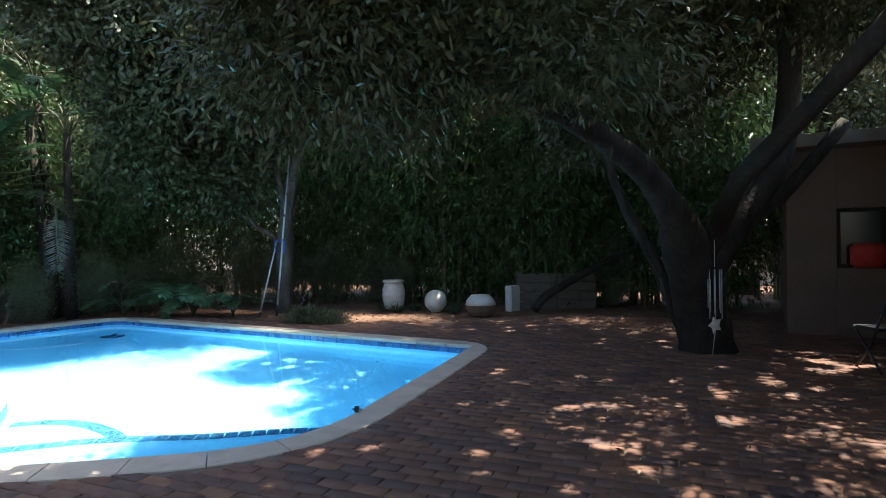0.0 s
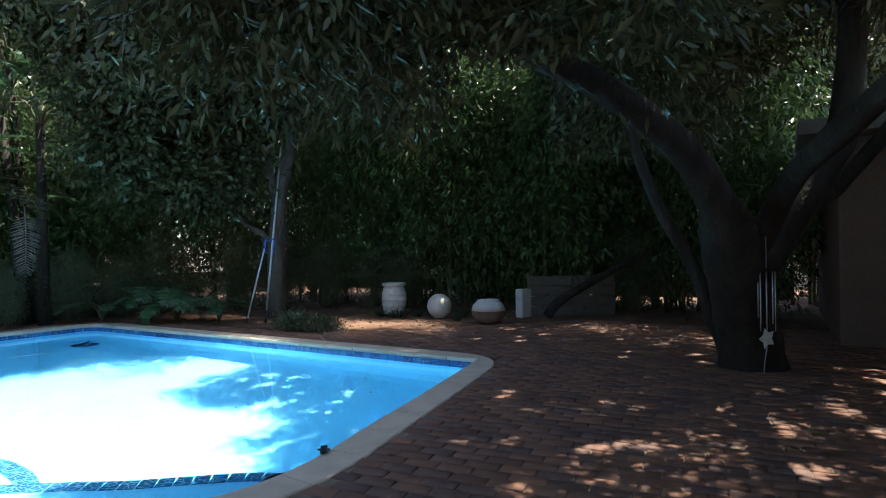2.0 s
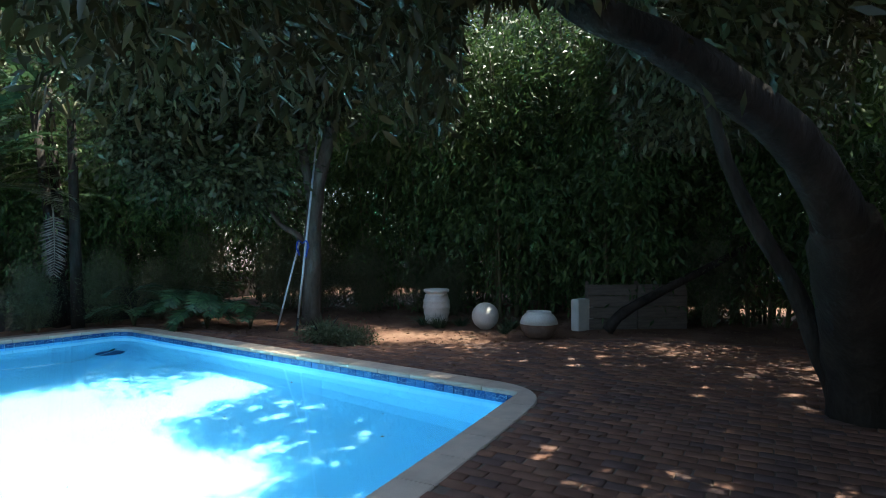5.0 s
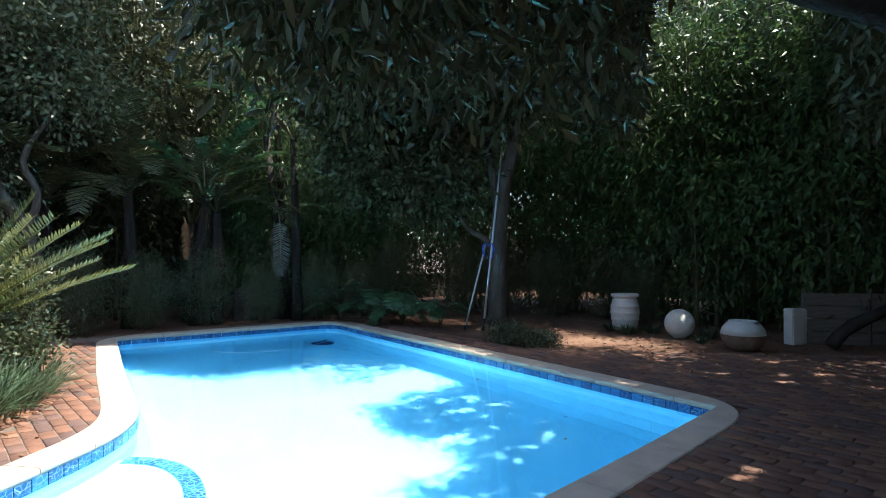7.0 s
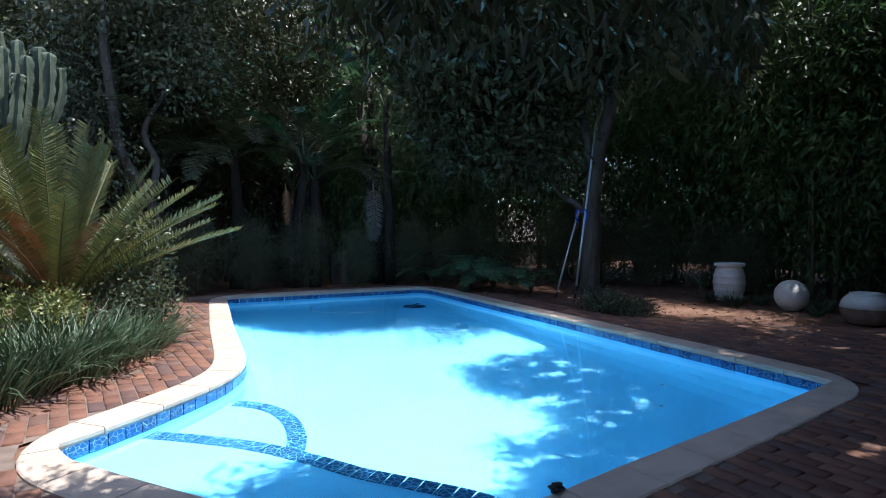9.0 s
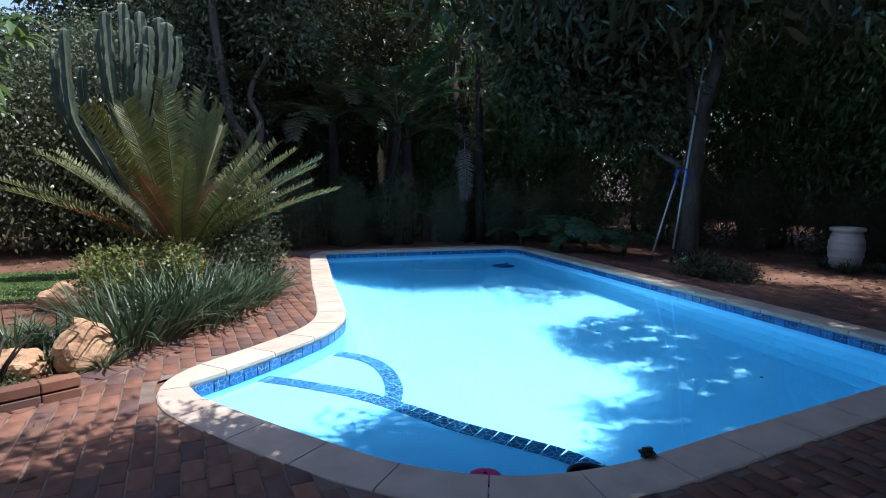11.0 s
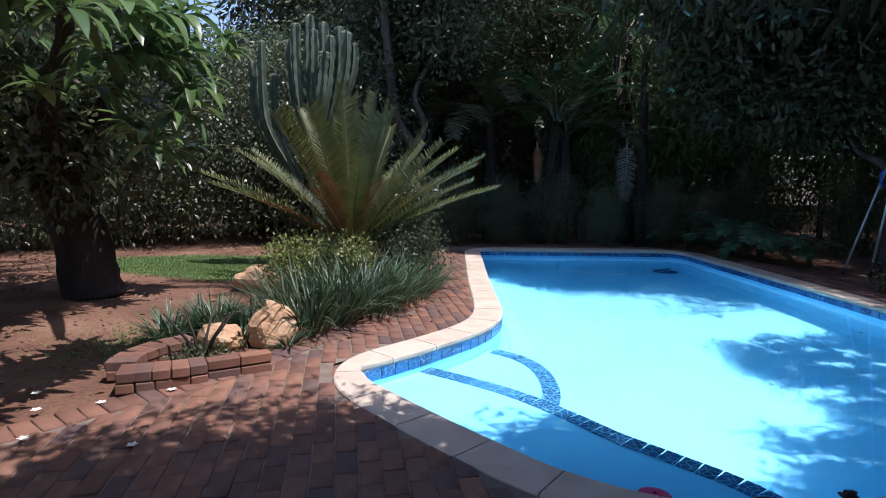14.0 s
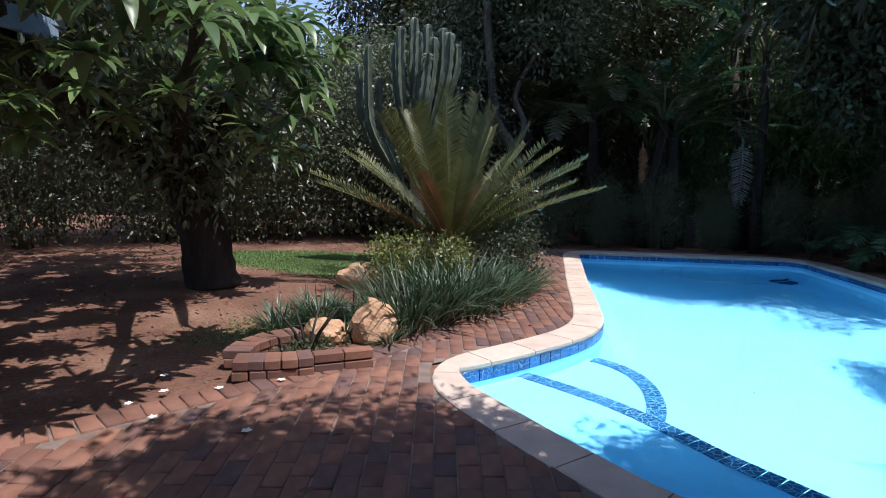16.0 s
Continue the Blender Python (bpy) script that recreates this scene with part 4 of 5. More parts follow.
# ---- twisted tree behind the bed ----
twist = thing("twisted_tree", "tree with a thin crooked grey trunk behind the garden bed", "tree", (-4.75, 9.25, -0.03))
base = Vector((-4.75, 9.25, -0.03))
limb("trunk", rel([(-4.75, 9.25, -0.05), (-4.7, 9.25, 0.9), (-4.85, 9.2, 1.8), (-5.25, 9.2, 2.5), (-5.4, 9.2, 3.5), (-5.5, 9.2, 4.7), (-5.4, 9.3, 5.8)], base), 0.13, 0.06, M_bark_pale, twist, 22, 8, 3)
limb("limb", rel([(-4.85, 9.2, 1.8), (-4.7, 9.25, 2.4), (-4.9, 9.2, 3.0), (-4.4, 9.3, 3.9)], base), 0.08, 0.04, M_bark_pale, twist, 12, 8, 4)
P, A = cloud(rng, [(-5.2, 9.6, 5.4, 1.5, 1.4, 1.0, 170), (-4.2, 9.4, 4.2, 1.0, 0.9, 0.6, 70)], 40, 0.28)
keep = ~shades_lit(P, 0.1, rng)
crown_part("crown", rng, P[keep] - np.array(base), A[keep], 0.13, 0.03, L_shrub, twist)

# ---- frangipani over the lawn ----
frangi = thing("frangipani", "old frangipani with a thick dark trunk and large glossy leaves", "tree", (-8.7, 4.15, -0.03))
base = Vector((-8.7, 4.15, -0.03))
limb("trunk", rel([(-8.68, 4.15, -0.05), (-8.72, 4.15, 0.25), (-8.76, 4.1, 0.7), (-8.85, 4.0, 1.2)], base), 0.34, 0.26, M_bark, frangi, 14, 14, 5)
ends = []
rng = np.random.default_rng(77)
for k, pts in enumerate(([(-8.85, 4.0, 1.0), (-8.5, 3.2, 1.7), (-7.9, 2.2, 2.1), (-7.3, 1.3, 2.2), (-6.9, 0.6, 2.35)],
                         [(-8.85, 4.0, 1.0), (-8.2, 3.4, 1.8), (-7.5, 2.6, 2.3), (-7.0, 1.9, 2.5)],
                         [(-8.85, 4.0, 1.0), (-9.2, 3.0, 1.9), (-8.9, 1.7, 2.3), (-8.0, 0.4, 2.4), (-7.3, -0.2, 2.45)],
                         [(-8.85, 4.0, 1.1), (-9.4, 4.2, 2.0), (-9.8, 4.6, 3.0)], [(-8.85, 4.0, 1.1), (-8.6, 4.5, 2.0), (-8.2, 4.8, 3.0)])):
    limb("limb", rel(pts, base), 0.13, 0.035, M_bark, frangi, 14, 8, 20 + k)
# rosettes of leaves at the branch ends
tips = []
for _ in range(140):
    tips.append((rng.uniform(-9.8, -6.6), rng.uniform(-0.6, 4.6), rng.uniform(1.5, 3.4)))
tips = np.array(tips)
tips[:, 2] = 2.35 + (tips[:, 2] - 2.4) * 0.8
tips = tips[~shades_lit(tips, 0.05, rng) & ~in_column(tips)]
NEAR_TIPS = [(-6.88, -0.12, 2.24), (-6.75, 0.35, 2.2), (-6.68, 0.75, 2.3), (-6.62, 1.05, 2.38), (-6.62, 1.45, 2.45), (-6.66, 1.5, 2.22), (-6.62, 1.65, 2.02), (-6.7, 1.6, 1.82), (-6.85, 1.5, 1.6),
             (-7.0, 0.5, 2.38), (-6.9, 1.0, 2.1), (-7.05, 0.1, 2.42), (-7.1, 1.3, 1.95), (-6.78, 1.2, 2.2), (-6.8, 1.75, 2.3)]
NEAR = len(NEAR_TIPS)
tips = np.vstack([tips, NEAR_TIPS])
n = 13
far_tips, near_tips = tips[:-NEAR], tips[-NEAR:]
C = np.repeat(far_tips, n, 0)
a = np.tile(np.arange(n) * 2.4, len(far_tips)) + np.repeat(rng.uniform(0, 6, len(far_tips)), n)
A = np.stack([np.cos(a), np.sin(a), rng.uniform(-0.35, 0.8, len(a))], 1)
ob = part_of("crown", blades("crown", C - np.array(base), A, rng.uniform(0.2, 0.36, len(a)), rng.uniform(0.034, 0.05, len(a)), rng.uniform(0.4, 1.6, len(a)), L_frangi, rng, 5, 0.2), frangi)
tagged(ob, kind="stuff")
for i, c in enumerate(near_tips):
    n = 15
    a = np.arange(n) * 2.4 + rng.uniform(0, 6)
    A = np.stack([np.cos(a), np.sin(a), np.linspace(0.9, -0.5, n) + rng.normal(0, 0.12, n)], 1)
    tip = c - np.array(base)
    rosette = part_of("leaf_rosette", blades("leaf_rosette", np.repeat(tip[None], n, 0) + unit(A) * 0.03, A, rng.uniform(0.24, 0.36, n), rng.uniform(0.036, 0.05, n), rng.uniform(0.9, 2.2, n), L_frangi, rng, 5, 0.28), frangi)
    tagged(rosette, kind="stuff")
    part_of("twig", tube_mesh("twig", [tuple(tip + np.array([-0.35, 0.3, 0.12])), tuple(tip + np.array([-0.15, 0.12, 0.0])), tuple(tip)], [0.02, 0.016, 0.013], M_bark_pale, 7), frangi)
    if i % 3 == 2:
        continue
    m = 8
    pc = np.repeat(tip[None], m * 5, 0) + np.repeat(rng.normal(0, 0.045, (m, 3)) + np.array([0.02, -0.02, 0.08]), 5, 0)
    aa = np.tile(np.arange(5) * 1.2566, m)
    AA = np.stack([np.cos(aa), np.sin(aa), np.full(len(aa), 0.5)], 1)
    part_of("flower_cluster", blades("flower_cluster", pc, AA, np.full(len(aa), 0.042), np.full(len(aa), 0.015), np.full(len(aa), 0.3), M_petal, rng, 3, 0.2), frangi, "cluster of white flowers")["kind"] = "stuff"
P, A = cloud(rng, [(-9.4, 3.2, 2.6, 1.9, 2.6, 0.9, 330), (-10.6, 5.0, 2.8, 1.8, 1.8, 1.2, 200), (-8.7, 1.2, 2.9, 1.5, 1.5, 0.6, 150), (-10.5, 1.0, 3.0, 2.2, 2.4, 0.8, 260), (-8.5, 3.6, 1.7, 1.0, 0.9, 0.5, 90), (-9.6, 0.4, 3.5, 1.6, 1.6, 0.5, 170), (-9.9, 3.4, 3.6, 1.5, 1.8, 0.6, 170)], 46, 0.28)
keep = ~shades_lit(P, 0.05, rng) & ~in_gap(P) & ~((P[:, 0] < -8.1) & (P[:, 1] < 1.4) & (np.abs(P[:, 2] - 2.4) < 0.3)) & ~in_column(P)
P, A = P[keep], A[keep]
crown_part("inner_crown", rng, P - np.array(base), A, 0.12, 0.025, L_shrub, frangi, True)


# ---- rocks, planter, lawn ----
def rock(x, y, z, sx, sy, sz, seed, label):
    bm = bmesh.new()
    bmesh.ops.create_icosphere(bm, subdivisions=3, radius=1)
    for v in bm.verts:
        d = 1 + 0.35 * noise.noise(v.co * 1.3 + Vector((seed, 0, 0))) + 0.08 * noise.noise(v.co * 4 + Vector((seed, 3, 0)))
        v.co = Vector((round(v.co.x * 3) / 3 * 0.3 + v.co.x * 0.7, v.co.y, v.co.z)) * d
        v.co = Vector((v.co.x * sx, v.co.y * sy, max(v.co.z, -0.6) * sz))
    ob = new("rock", bm_mesh("rock", bm, M_rock))
    ob.matrix_world = pose(x, y, z + sz * 0.5, 0, 0, seed * 50)
    return tagged(ob, label, "rock", "rocks in the bed")


rock(-6.2, 2.15, -0.03, 0.21, 0.17, 0.24, 1.3, "large pale orange sandstone rock in the garden bed")
rock(-6.62, 2.1, -0.03, 0.28, 0.16, 0.12, 2.7, "flat pale sandstone rock in the garden bed")
rock(-6.85, 4.5, -0.03, 0.3, 0.24, 0.2, 3.9, "rounded brown rock behind the plants")

planter = thing("planter", "low planter of two courses of red brick", "planter", (-6.6, 1.3, -0.012))
pb = bm_mesh("brick", box_bm(0.109, 0.2, 0.068, 0.007, 1), M_brick)


def course(line, z):
    pts = along(line, 0.114, False)
    for a, b in zip(pts[:-1], pts[1:]):
        d = b - a
        mid = (a + b) / 2
        ob = part_of("brick", pb, planter)
        ob.matrix_basis = pose(mid[0] + 6.6 + random.uniform(-0.008, 0.008), mid[1] - 1.3 + random.uniform(-0.006, 0.006), z, random.uniform(-0.8, 0.8), random.uniform(-0.8, 0.8),
                               math.degrees(math.atan2(d[1], d[0])) + random.uniform(-3, 3))


long_brick = bm_mesh("brick", box_bm(0.215, 0.105, 0.068, 0.007, 1), M_brick)
FRONT = [(-6.96, 1.04), (-6.78, 1.085), (-6.6, 1.15), (-6.46, 1.22)]
BACK = [(-7.02, 1.22), (-7.05, 1.42), (-6.95, 1.66), (-6.76, 1.84)]
for zz in (0.0, 0.074):
    course(FRONT, zz)
    course(BACK, zz * 0.9)
for k, (x, y, a) in enumerate(((-6.36, 1.265, 27), (-6.165, 1.365, 27))):
    for zz in (0.0, 0.078):
        ob = part_of("brick", long_brick, planter)
        ob.matrix_basis = pose(x + 6.6, y - 1.3, zz, 0, 0, a + random.uniform(-2, 2))
bush("succulent", "small grey-green succulents inside the brick planter", (-6.62, 1.6, -0.03), [(0, 0, 0.05, 0.22, 0.2, 0.04, 50)], 16, 0.05, 0.035, 0.012, L_shrub, 65, "plant")

rng = np.random.default_rng(5)
gx, gy = rng.uniform(-10.5, -6.9, 90000), rng.uniform(4.6, 7.6, 90000)
LAWN = [(-10.2, 6.2), (-9.0, 5.75), (-7.4, 5.0), (-6.95, 5.7), (-7.2, 7.2), (-8.6, 7.3), (-10.0, 6.9)]
ok = inside(gx + rng.normal(0, 0.12, len(gx)), gy + rng.normal(0, 0.12, len(gx)), LAWN)
gx2, gy2 = rng.normal(-7.3, 0.35, 1500), rng.normal(2.15, 0.3, 1500)
gx, gy = np.concatenate([gx[ok], gx2]), np.concatenate([gy[ok], gy2])
P = np.stack([gx, gy, np.full(len(gx), -0.03)], 1)
A = np.stack([rng.normal(0, 1.1, len(gx)), rng.normal(0, 1.1, len(gx)), np.ones(len(gx))], 1)
lawn = new("lawn", leaf_mesh("lawn", P, A, rng.uniform(0.018, 0.04, len(gx)), np.full(len(gx), 0.006), L_grass, rng))
tagged(lawn, "thin patchy green lawn on red soil", "grass", kind="stuff")
lx, ly = rng.uniform(-12, 6, 11000), rng.uniform(-6, 9, 11000)
ok = ~inside(lx, ly, COPING) & ((~inside(lx, ly, PAVED)) | (rng.random(len(lx)) < 0.08))
P = np.stack([lx[ok], ly[ok], np.where(inside(lx[ok], ly[ok], PAVED), 0.004, -0.026)], 1)
A = np.stack([rng.normal(size=ok.sum()), rng.normal(size=ok.sum()), rng.normal(0, 0.12, ok.sum())], 1)
litter = new("leaf_litter", leaf_mesh("leaf_litter", P, A, rng.uniform(0.03, 0.08, len(P)), rng.uniform(0.008, 0.018, len(P)), L_litter, rng))
tagged(litter, "scattered dry brown fallen leaves", "leaves", kind="stuff")
petal_me = blades("fallen_flower", np.zeros((5, 3)), np.stack([np.cos(np.arange(5) * 1.2566), np.sin(np.arange(5) * 1.2566), np.full(5, 0.25)], 1), np.full(5, 0.034), np.full(5, 0.012), np.full(5, 0.1), M_petal, rng, 3, 0.2)
for x, y in ((-7.36, 0.46), (-7.26, 0.68), (-6.94, 0.78), (-6.6, 0.98), (-7.42, 0.95), (-7.1, 0.3), (-6.5, 0.2)):
    f = new("fallen_flower", petal_me)
    f.matrix_world = pose(x, y, 0.008, 0, 0, random.uniform(0, 360))
    tagged(f, "fallen white frangipani flower on the ground", "flower", "fallen flowers")

# ---- pots by the hedge ----
M_stained = material("stained_pottery", [(0.16, 0.10, 0.075), (0.26, 0.18, 0.14)], 9, 0.85, 0.3, 60)
def pottery(name, profile, x, y, z, label, category, sides=44, foot=0):
    t = thing(name, label, category, (x, y, z))
    if foot:
        V, Fc = lathe(profile[:foot + 1], sides)
        part_of("foot", from_arrays("foot", V, Fc, M_stained, True), t, "brown soil-stained lower part")
    V, Fc = lathe(profile[foot:], sides)
    part_of("body", from_arrays("body", V, Fc, M_white, True), t)
    return t


prof = [(0.17, 0.0), (0.19, 0.01)]
for i in range(1, 40):
    u = i / 39
    r = 0.195 + 0.05 * math.sin(math.pi * u ** 1.25) - (0.0 if u < 0.92 else (u - 0.92) * 0.3)
    prof.append((r + (0.009 if i % 8 in (4, 5, 6) else 0), 0.56 * u))
prof += [(0.215, 0.57), (0.235, 0.585), (0.24, 0.61), (0.23, 0.63), (0.195, 0.63), (0.19, 0.57), (0.2, 0.3), (0.01, 0.25)]
pottery("urn", prof, 3.75, 3.78, 0.0, "tall white ribbed clay urn with a rolled rim", "urn")
prof = [(0.10, 0.0)] + [(0.235 * math.cos(a), 0.225 + 0.235 * math.sin(a)) for a in np.linspace(-1.1, 1.52, 26)]
pottery("stone_ball", prof, 3.75, 2.72, -0.02, "smooth white garden ball on the soil", "garden ball")
prof = [(0.17, 0.0), (0.24, 0.04), (0.30, 0.12), (0.315, 0.19), (0.29, 0.26), (0.235, 0.315), (0.205, 0.33), (0.205, 0.35), (0.185, 0.35), (0.18, 0.3), (0.18, 0.2), (0.01, 0.15)]
prof = [(r * 0.95, z * 1.18) for r, z in prof]
pottery("squat_pot", prof, 3.42, 1.52, -0.02, "squat round white clay pot with a dark stained base", "pot", 44, 3)
block = new("white_block", bm_mesh("white_block", box_bm(0.17, 0.4, 0.54, 0.012), M_white))
block.matrix_world = pose(4.62, 1.3, -0.03, 0, 0, -107)
tagged(block, "upright whitewashed block beside a board screen", "block")
screen = thing("board_screen", "low screen of weathered grey boards under the hedge", "screen", (5.2, 0.55, -0.03), -52)
for i in range(4):
    me = bm_mesh("board", box_bm(0.86, 0.04, 0.185, 0.006), M_panel)
    for k, sx in ((0, -0.44), (1, 0.44)):
        ob = part_of("board", me, screen)
        ob.matrix_basis = pose(sx, random.uniform(-0.004, 0.004), 0.01 + i * 0.195, 0, 0, 0)
for sx in (-0.86, 0.0, 0.86):
    ob = part_of("post", bm_mesh("post", box_bm(0.05, 0.05, 0.84, 0.006), M_panel), screen)
    ob.matrix_basis = pose(sx, 0.05, 0)
log = new("fallen_branch", tube_mesh("fallen_branch", smooth_line([(4.42, 0.78, 0.02), (4.6, 0.6, 0.3), (5.1, 0.1, 0.66), (5.7, -0.5, 1.05), (6.4, -1.15, 1.5)], 16), np.linspace(0.1, 0.05, 16), M_bark, 9, 4, 0.08))
tagged(log, "dark leaning branch propped over the board screen", "branch")

# ---- poles against the tree ----
def pole(a, b, r, label):
    d = Vector(b) - Vector(a)
    t = thing("pool_pole", label, "pole", a, group="poles leaning on the tree")
    shaft = part_of("tube", tube_mesh("tube", [(0, 0, 0), tuple(d * 0.5), tuple(d)], [r, r, r * 0.9], M_pole, 10), t)
    part_of("grip", tube_mesh("grip", [(0, 0, 0), tuple(d * 0.06)], [r * 1.25, r * 1.25], M_dark, 10), shaft)
    return t


pole((1.63, 5.16, 0.0), (2.42, 5.5, 3.5), 0.018, "long aluminium pool pole leaning against a tree")
pole((1.42, 5.42, 0.0), (1.86, 5.35, 1.52), 0.016, "short aluminium pool pole leaning against a tree")
knot = thing("rope_tie", "bright blue rope tied round two poles", "rope", (1.9, 5.32, 1.48))
for k in range(4):
    a = k * 1.6
    part_of("loop", tube_mesh("loop", smooth_line([(0, 0, 0), (0.09 * math.cos(a), 0.09 * math.sin(a), 0.05), (0.14 * math.cos(a), 0.12 * math.sin(a), -0.06), (0.07 * math.cos(a), 0.08 * math.sin(a), -0.15 - 0.03 * k)], 10), [0.012] * 10, M_blue, 6), knot)

# ---- wind chime under the tree ----
chime = thing("wind_chime", "hanging wind chime of thin pale tubes on a cord", "wind chime", (0.22, -2.88, 0.1))
part_of("cord", tube_mesh("cord", [(0, 0, 0.3), (0, 0, 1.0), (0, 0, 1.55)], [0.004] * 3, M_pole, 5), chime)
V, Fc = lathe([(0.02, 0.0), (0.075, 0.005), (0.075, 0.02), (0.02, 0.03)], 20)
part_of("disc", from_arrays("disc", [(x, y, z + 0.95) for x, y, z in V], Fc, M_bark), chime)
for k in range(8):
    a = k * 0.785
    part_of("tube", tube_mesh("tube", [(0.07 * math.cos(a), 0.07 * math.sin(a), 0.95), (0.07 * math.cos(a), 0.07 * math.sin(a), 0.4 + 0.06 * (k % 3))], [0.005, 0.005], M_pole, 8), chime)
V = [(0, dy, 0.33) for dy in (-0.02, 0.02)] + [(q * math.cos(k * math.pi / 5), 0, 0.33 + q * math.sin(k * math.pi / 5)) for k in range(10) for q in [0.105 if k % 2 else 0.06]]
Fc = [f for k in range(10) for f in ((0, 2 + k, 2 + (k + 1) % 10), (1, 2 + (k + 1) % 10, 2 + k))]
part_of("sail", from_arrays("sail", V, Fc, M_white), chime, "pale star-shaped wind catcher").matrix_basis = pose(0, 0, 0, 0, 0, -40)
part_of("tassel", tube_mesh("tassel", [(0, 0, 0.25), (0.01, 0.02, 0.12), (-0.01, 0.03, 0.0)], [0.004, 0.004, 0.003], M_pole, 5), chime)

# ---- in and on the pool ----
cleaner = thing("pool_cleaner", "dark blue suction pool cleaner on the pool floor", "pool cleaner", (-0.52, 7.1, -0.99), 20)
V, Fc = lathe([(0.2, 0.0), (0.21, 0.02), (0.18, 0.035), (0.11, 0.05), (0.08, 0.12), (0.05, 0.16), (0.03, 0.17)], 22)
part_of("skirt", from_arrays("skirt", V, Fc, M_cleaner, True), cleaner)
part_of("swivel", tube_mesh("swivel", [(0, 0, 0.14), (0.03, 0, 0.22), (0.1, 0, 0.3)], [0.035, 0.03, 0.025], M_dark, 10), cleaner)
hose = new("pool_hose", tube_mesh("pool_hose", smooth_line([(-0.42, 7.1, -0.7), (-0.8, 6.45, -0.25), (-1.5, 6.0, -0.12), (-2.2, 6.1, -0.11), (-2.55, 6.5, -0.11), (-2.4, 7.1, -0.12), (-1.9, 7.45, -0.14), (-1.5, 7.5, -0.3)], 40), [0.013] * 40, M_hose, 8))
tagged(hose, "pale ribbed pool hose floating in a curve", "hose")
floater = thing("chlorine_floater", "pink plastic chlorine floater beside the coping", "floater", (-3.92, -0.24, -0.13))
V, Fc = lathe([(0.02, -0.08), (0.07, -0.08), (0.075, -0.01), (0.085, 0.0), (0.085, 0.02), (0.078, 0.05), (0.04, 0.062), (0.01, 0.064)], 28)
part_of("cap", from_arrays("cap", V, Fc, M_pink, True), floater)
basket = thing("skimmer", "dark round skimmer opening under the coping", "skimmer", (-3.4, -0.36, -0.14))
V, Fc = lathe([(0.02, -0.1), (0.1, -0.1), (0.11, 0.0), (0.115, 0.045), (0.1, 0.05), (0.09, 0.0), (0.02, -0.02)], 24)
part_of("ring", from_arrays("ring", V, Fc, M_dark, True), basket)
flap = new("black_cap", bm_mesh("black_cap", box_bm(0.11, 0.06, 0.05, 0.02), M_dark))
flap.matrix_world = pose(-3.15, -0.47, 0.004, 0, 14, 20)
tagged(flap, "small black plastic cap lying on the coping", "cap")

rng = np.random.default_rng(909)
fl = leaf_mesh("floating_leaf", np.zeros((1, 3)), np.array([[1.0, 0.2, 0.02]]), np.array([0.04]), np.array([0.009]), L_litter, rng)
for x, y in ((-1.0, 1.6), (-2.4, 1.2), (-0.6, 2.6), (-0.9, 0.9), (-1.8, 2.0), (-3.3, 1.5), (-0.5, 4.6), (-2.9, 4.4), (-1.4, 0.5)):
    f = new("floating_leaf", fl)
    f.matrix_world = pose(x, y, -0.096, 0, 0, rng.uniform(0, 360))
    tagged(f, "small brown leaf floating on the pool water", "leaf", "leaves on the water")

# ---- house corner beyond the shade tree ----
house = thing("house", "brown plastered house corner with a window and low roof", "house", (3.1, -3.65, -0.03))
def house_part(name, x0, y0, x1, y1, z0, z1, mat, parent, label=""):
    me = bm_mesh(name, box_bm(x1 - x0, y1 - y0, z1 - z0, 0.006, 1), mat)
    ob = part_of(name, me, parent, label)
    ob.matrix_basis = pose((x0 + x1) / 2, (y0 + y1) / 2, z0)
    return ob


house_part("wall", 0, -0.62, 0.22, 0.0, 0, 2.7, M_wall, house)
house_part("wall", 0, -4.6, 0.22, -1.72, 0, 2.7, M_wall, house)
house_part("wall", 0, -1.72, 0.22, -0.62, 0, 1.0, M_wall, house)
house_part("wall", 0, -1.72, 0.22, -0.62, 1.85, 2.7, M_wall, house)
house_part("wall", 0.22, -0.22, 5.0, 0.0, 0, 2.7, M_wall, house)
house_part("roof", -0.5, -5.0, 5.4, 0.45, 2.7, 2.88, M_tin, house)
win = house_part("window", 0.1, -1.72, 0.13, -0.62, 1.0, 1.85, window_glass, house)
for y0, y1, z0, z1 in ((-1.72, -0.62, 1.0, 1.05), (-1.72, -0.62, 1.8, 1.85), (-1.72, -1.67, 1.05, 1.8), (-0.67, -0.62, 1.05, 1.8), (-1.19, -1.15, 1.05, 1.8)):
    o = house_part("frame", 0.06, y0, 0.098, y1, z0, z1, M_bark, house)
    o.parent = win
    o.matrix_parent_inverse = win.matrix_basis.inverted()
red = new("red_cushion", bm_mesh("red_cushion", box_bm(0.1, 0.42, 0.34, 0.04), M_red, True))
red.matrix_world = pose(2.98, -4.62, 0.98, 0, 0, 0)
tagged(red, "red cloth hanging at the window sill", "cloth")
patio_roof = thing("patio_roof", "low patio roof with a blue-painted fascia board", "roof", (-8.25, 1.2, 2.28))
house_part("fascia", -0.04, -5.5, 0.0, 0.0, 0, 0.16, M_roof, patio_roof)
house_part("fascia", -5.0, 0.0, 0.0, 0.04, 0, 0.16, M_roof, patio_roof)
house_part("sheet", -5.0, -5.5, -0.04, 0.0, 0.06, 0.12, M_tin, patio_roof)
for px_, py_ in ((-4.9, -0.1), (-4.9, -5.4), (-2.4, -5.4)):
    house_part("post", px_ - 0.05, py_ - 0.05, px_ + 0.05, py_ + 0.05, -2.31, 0.06, M_bark, patio_roof)
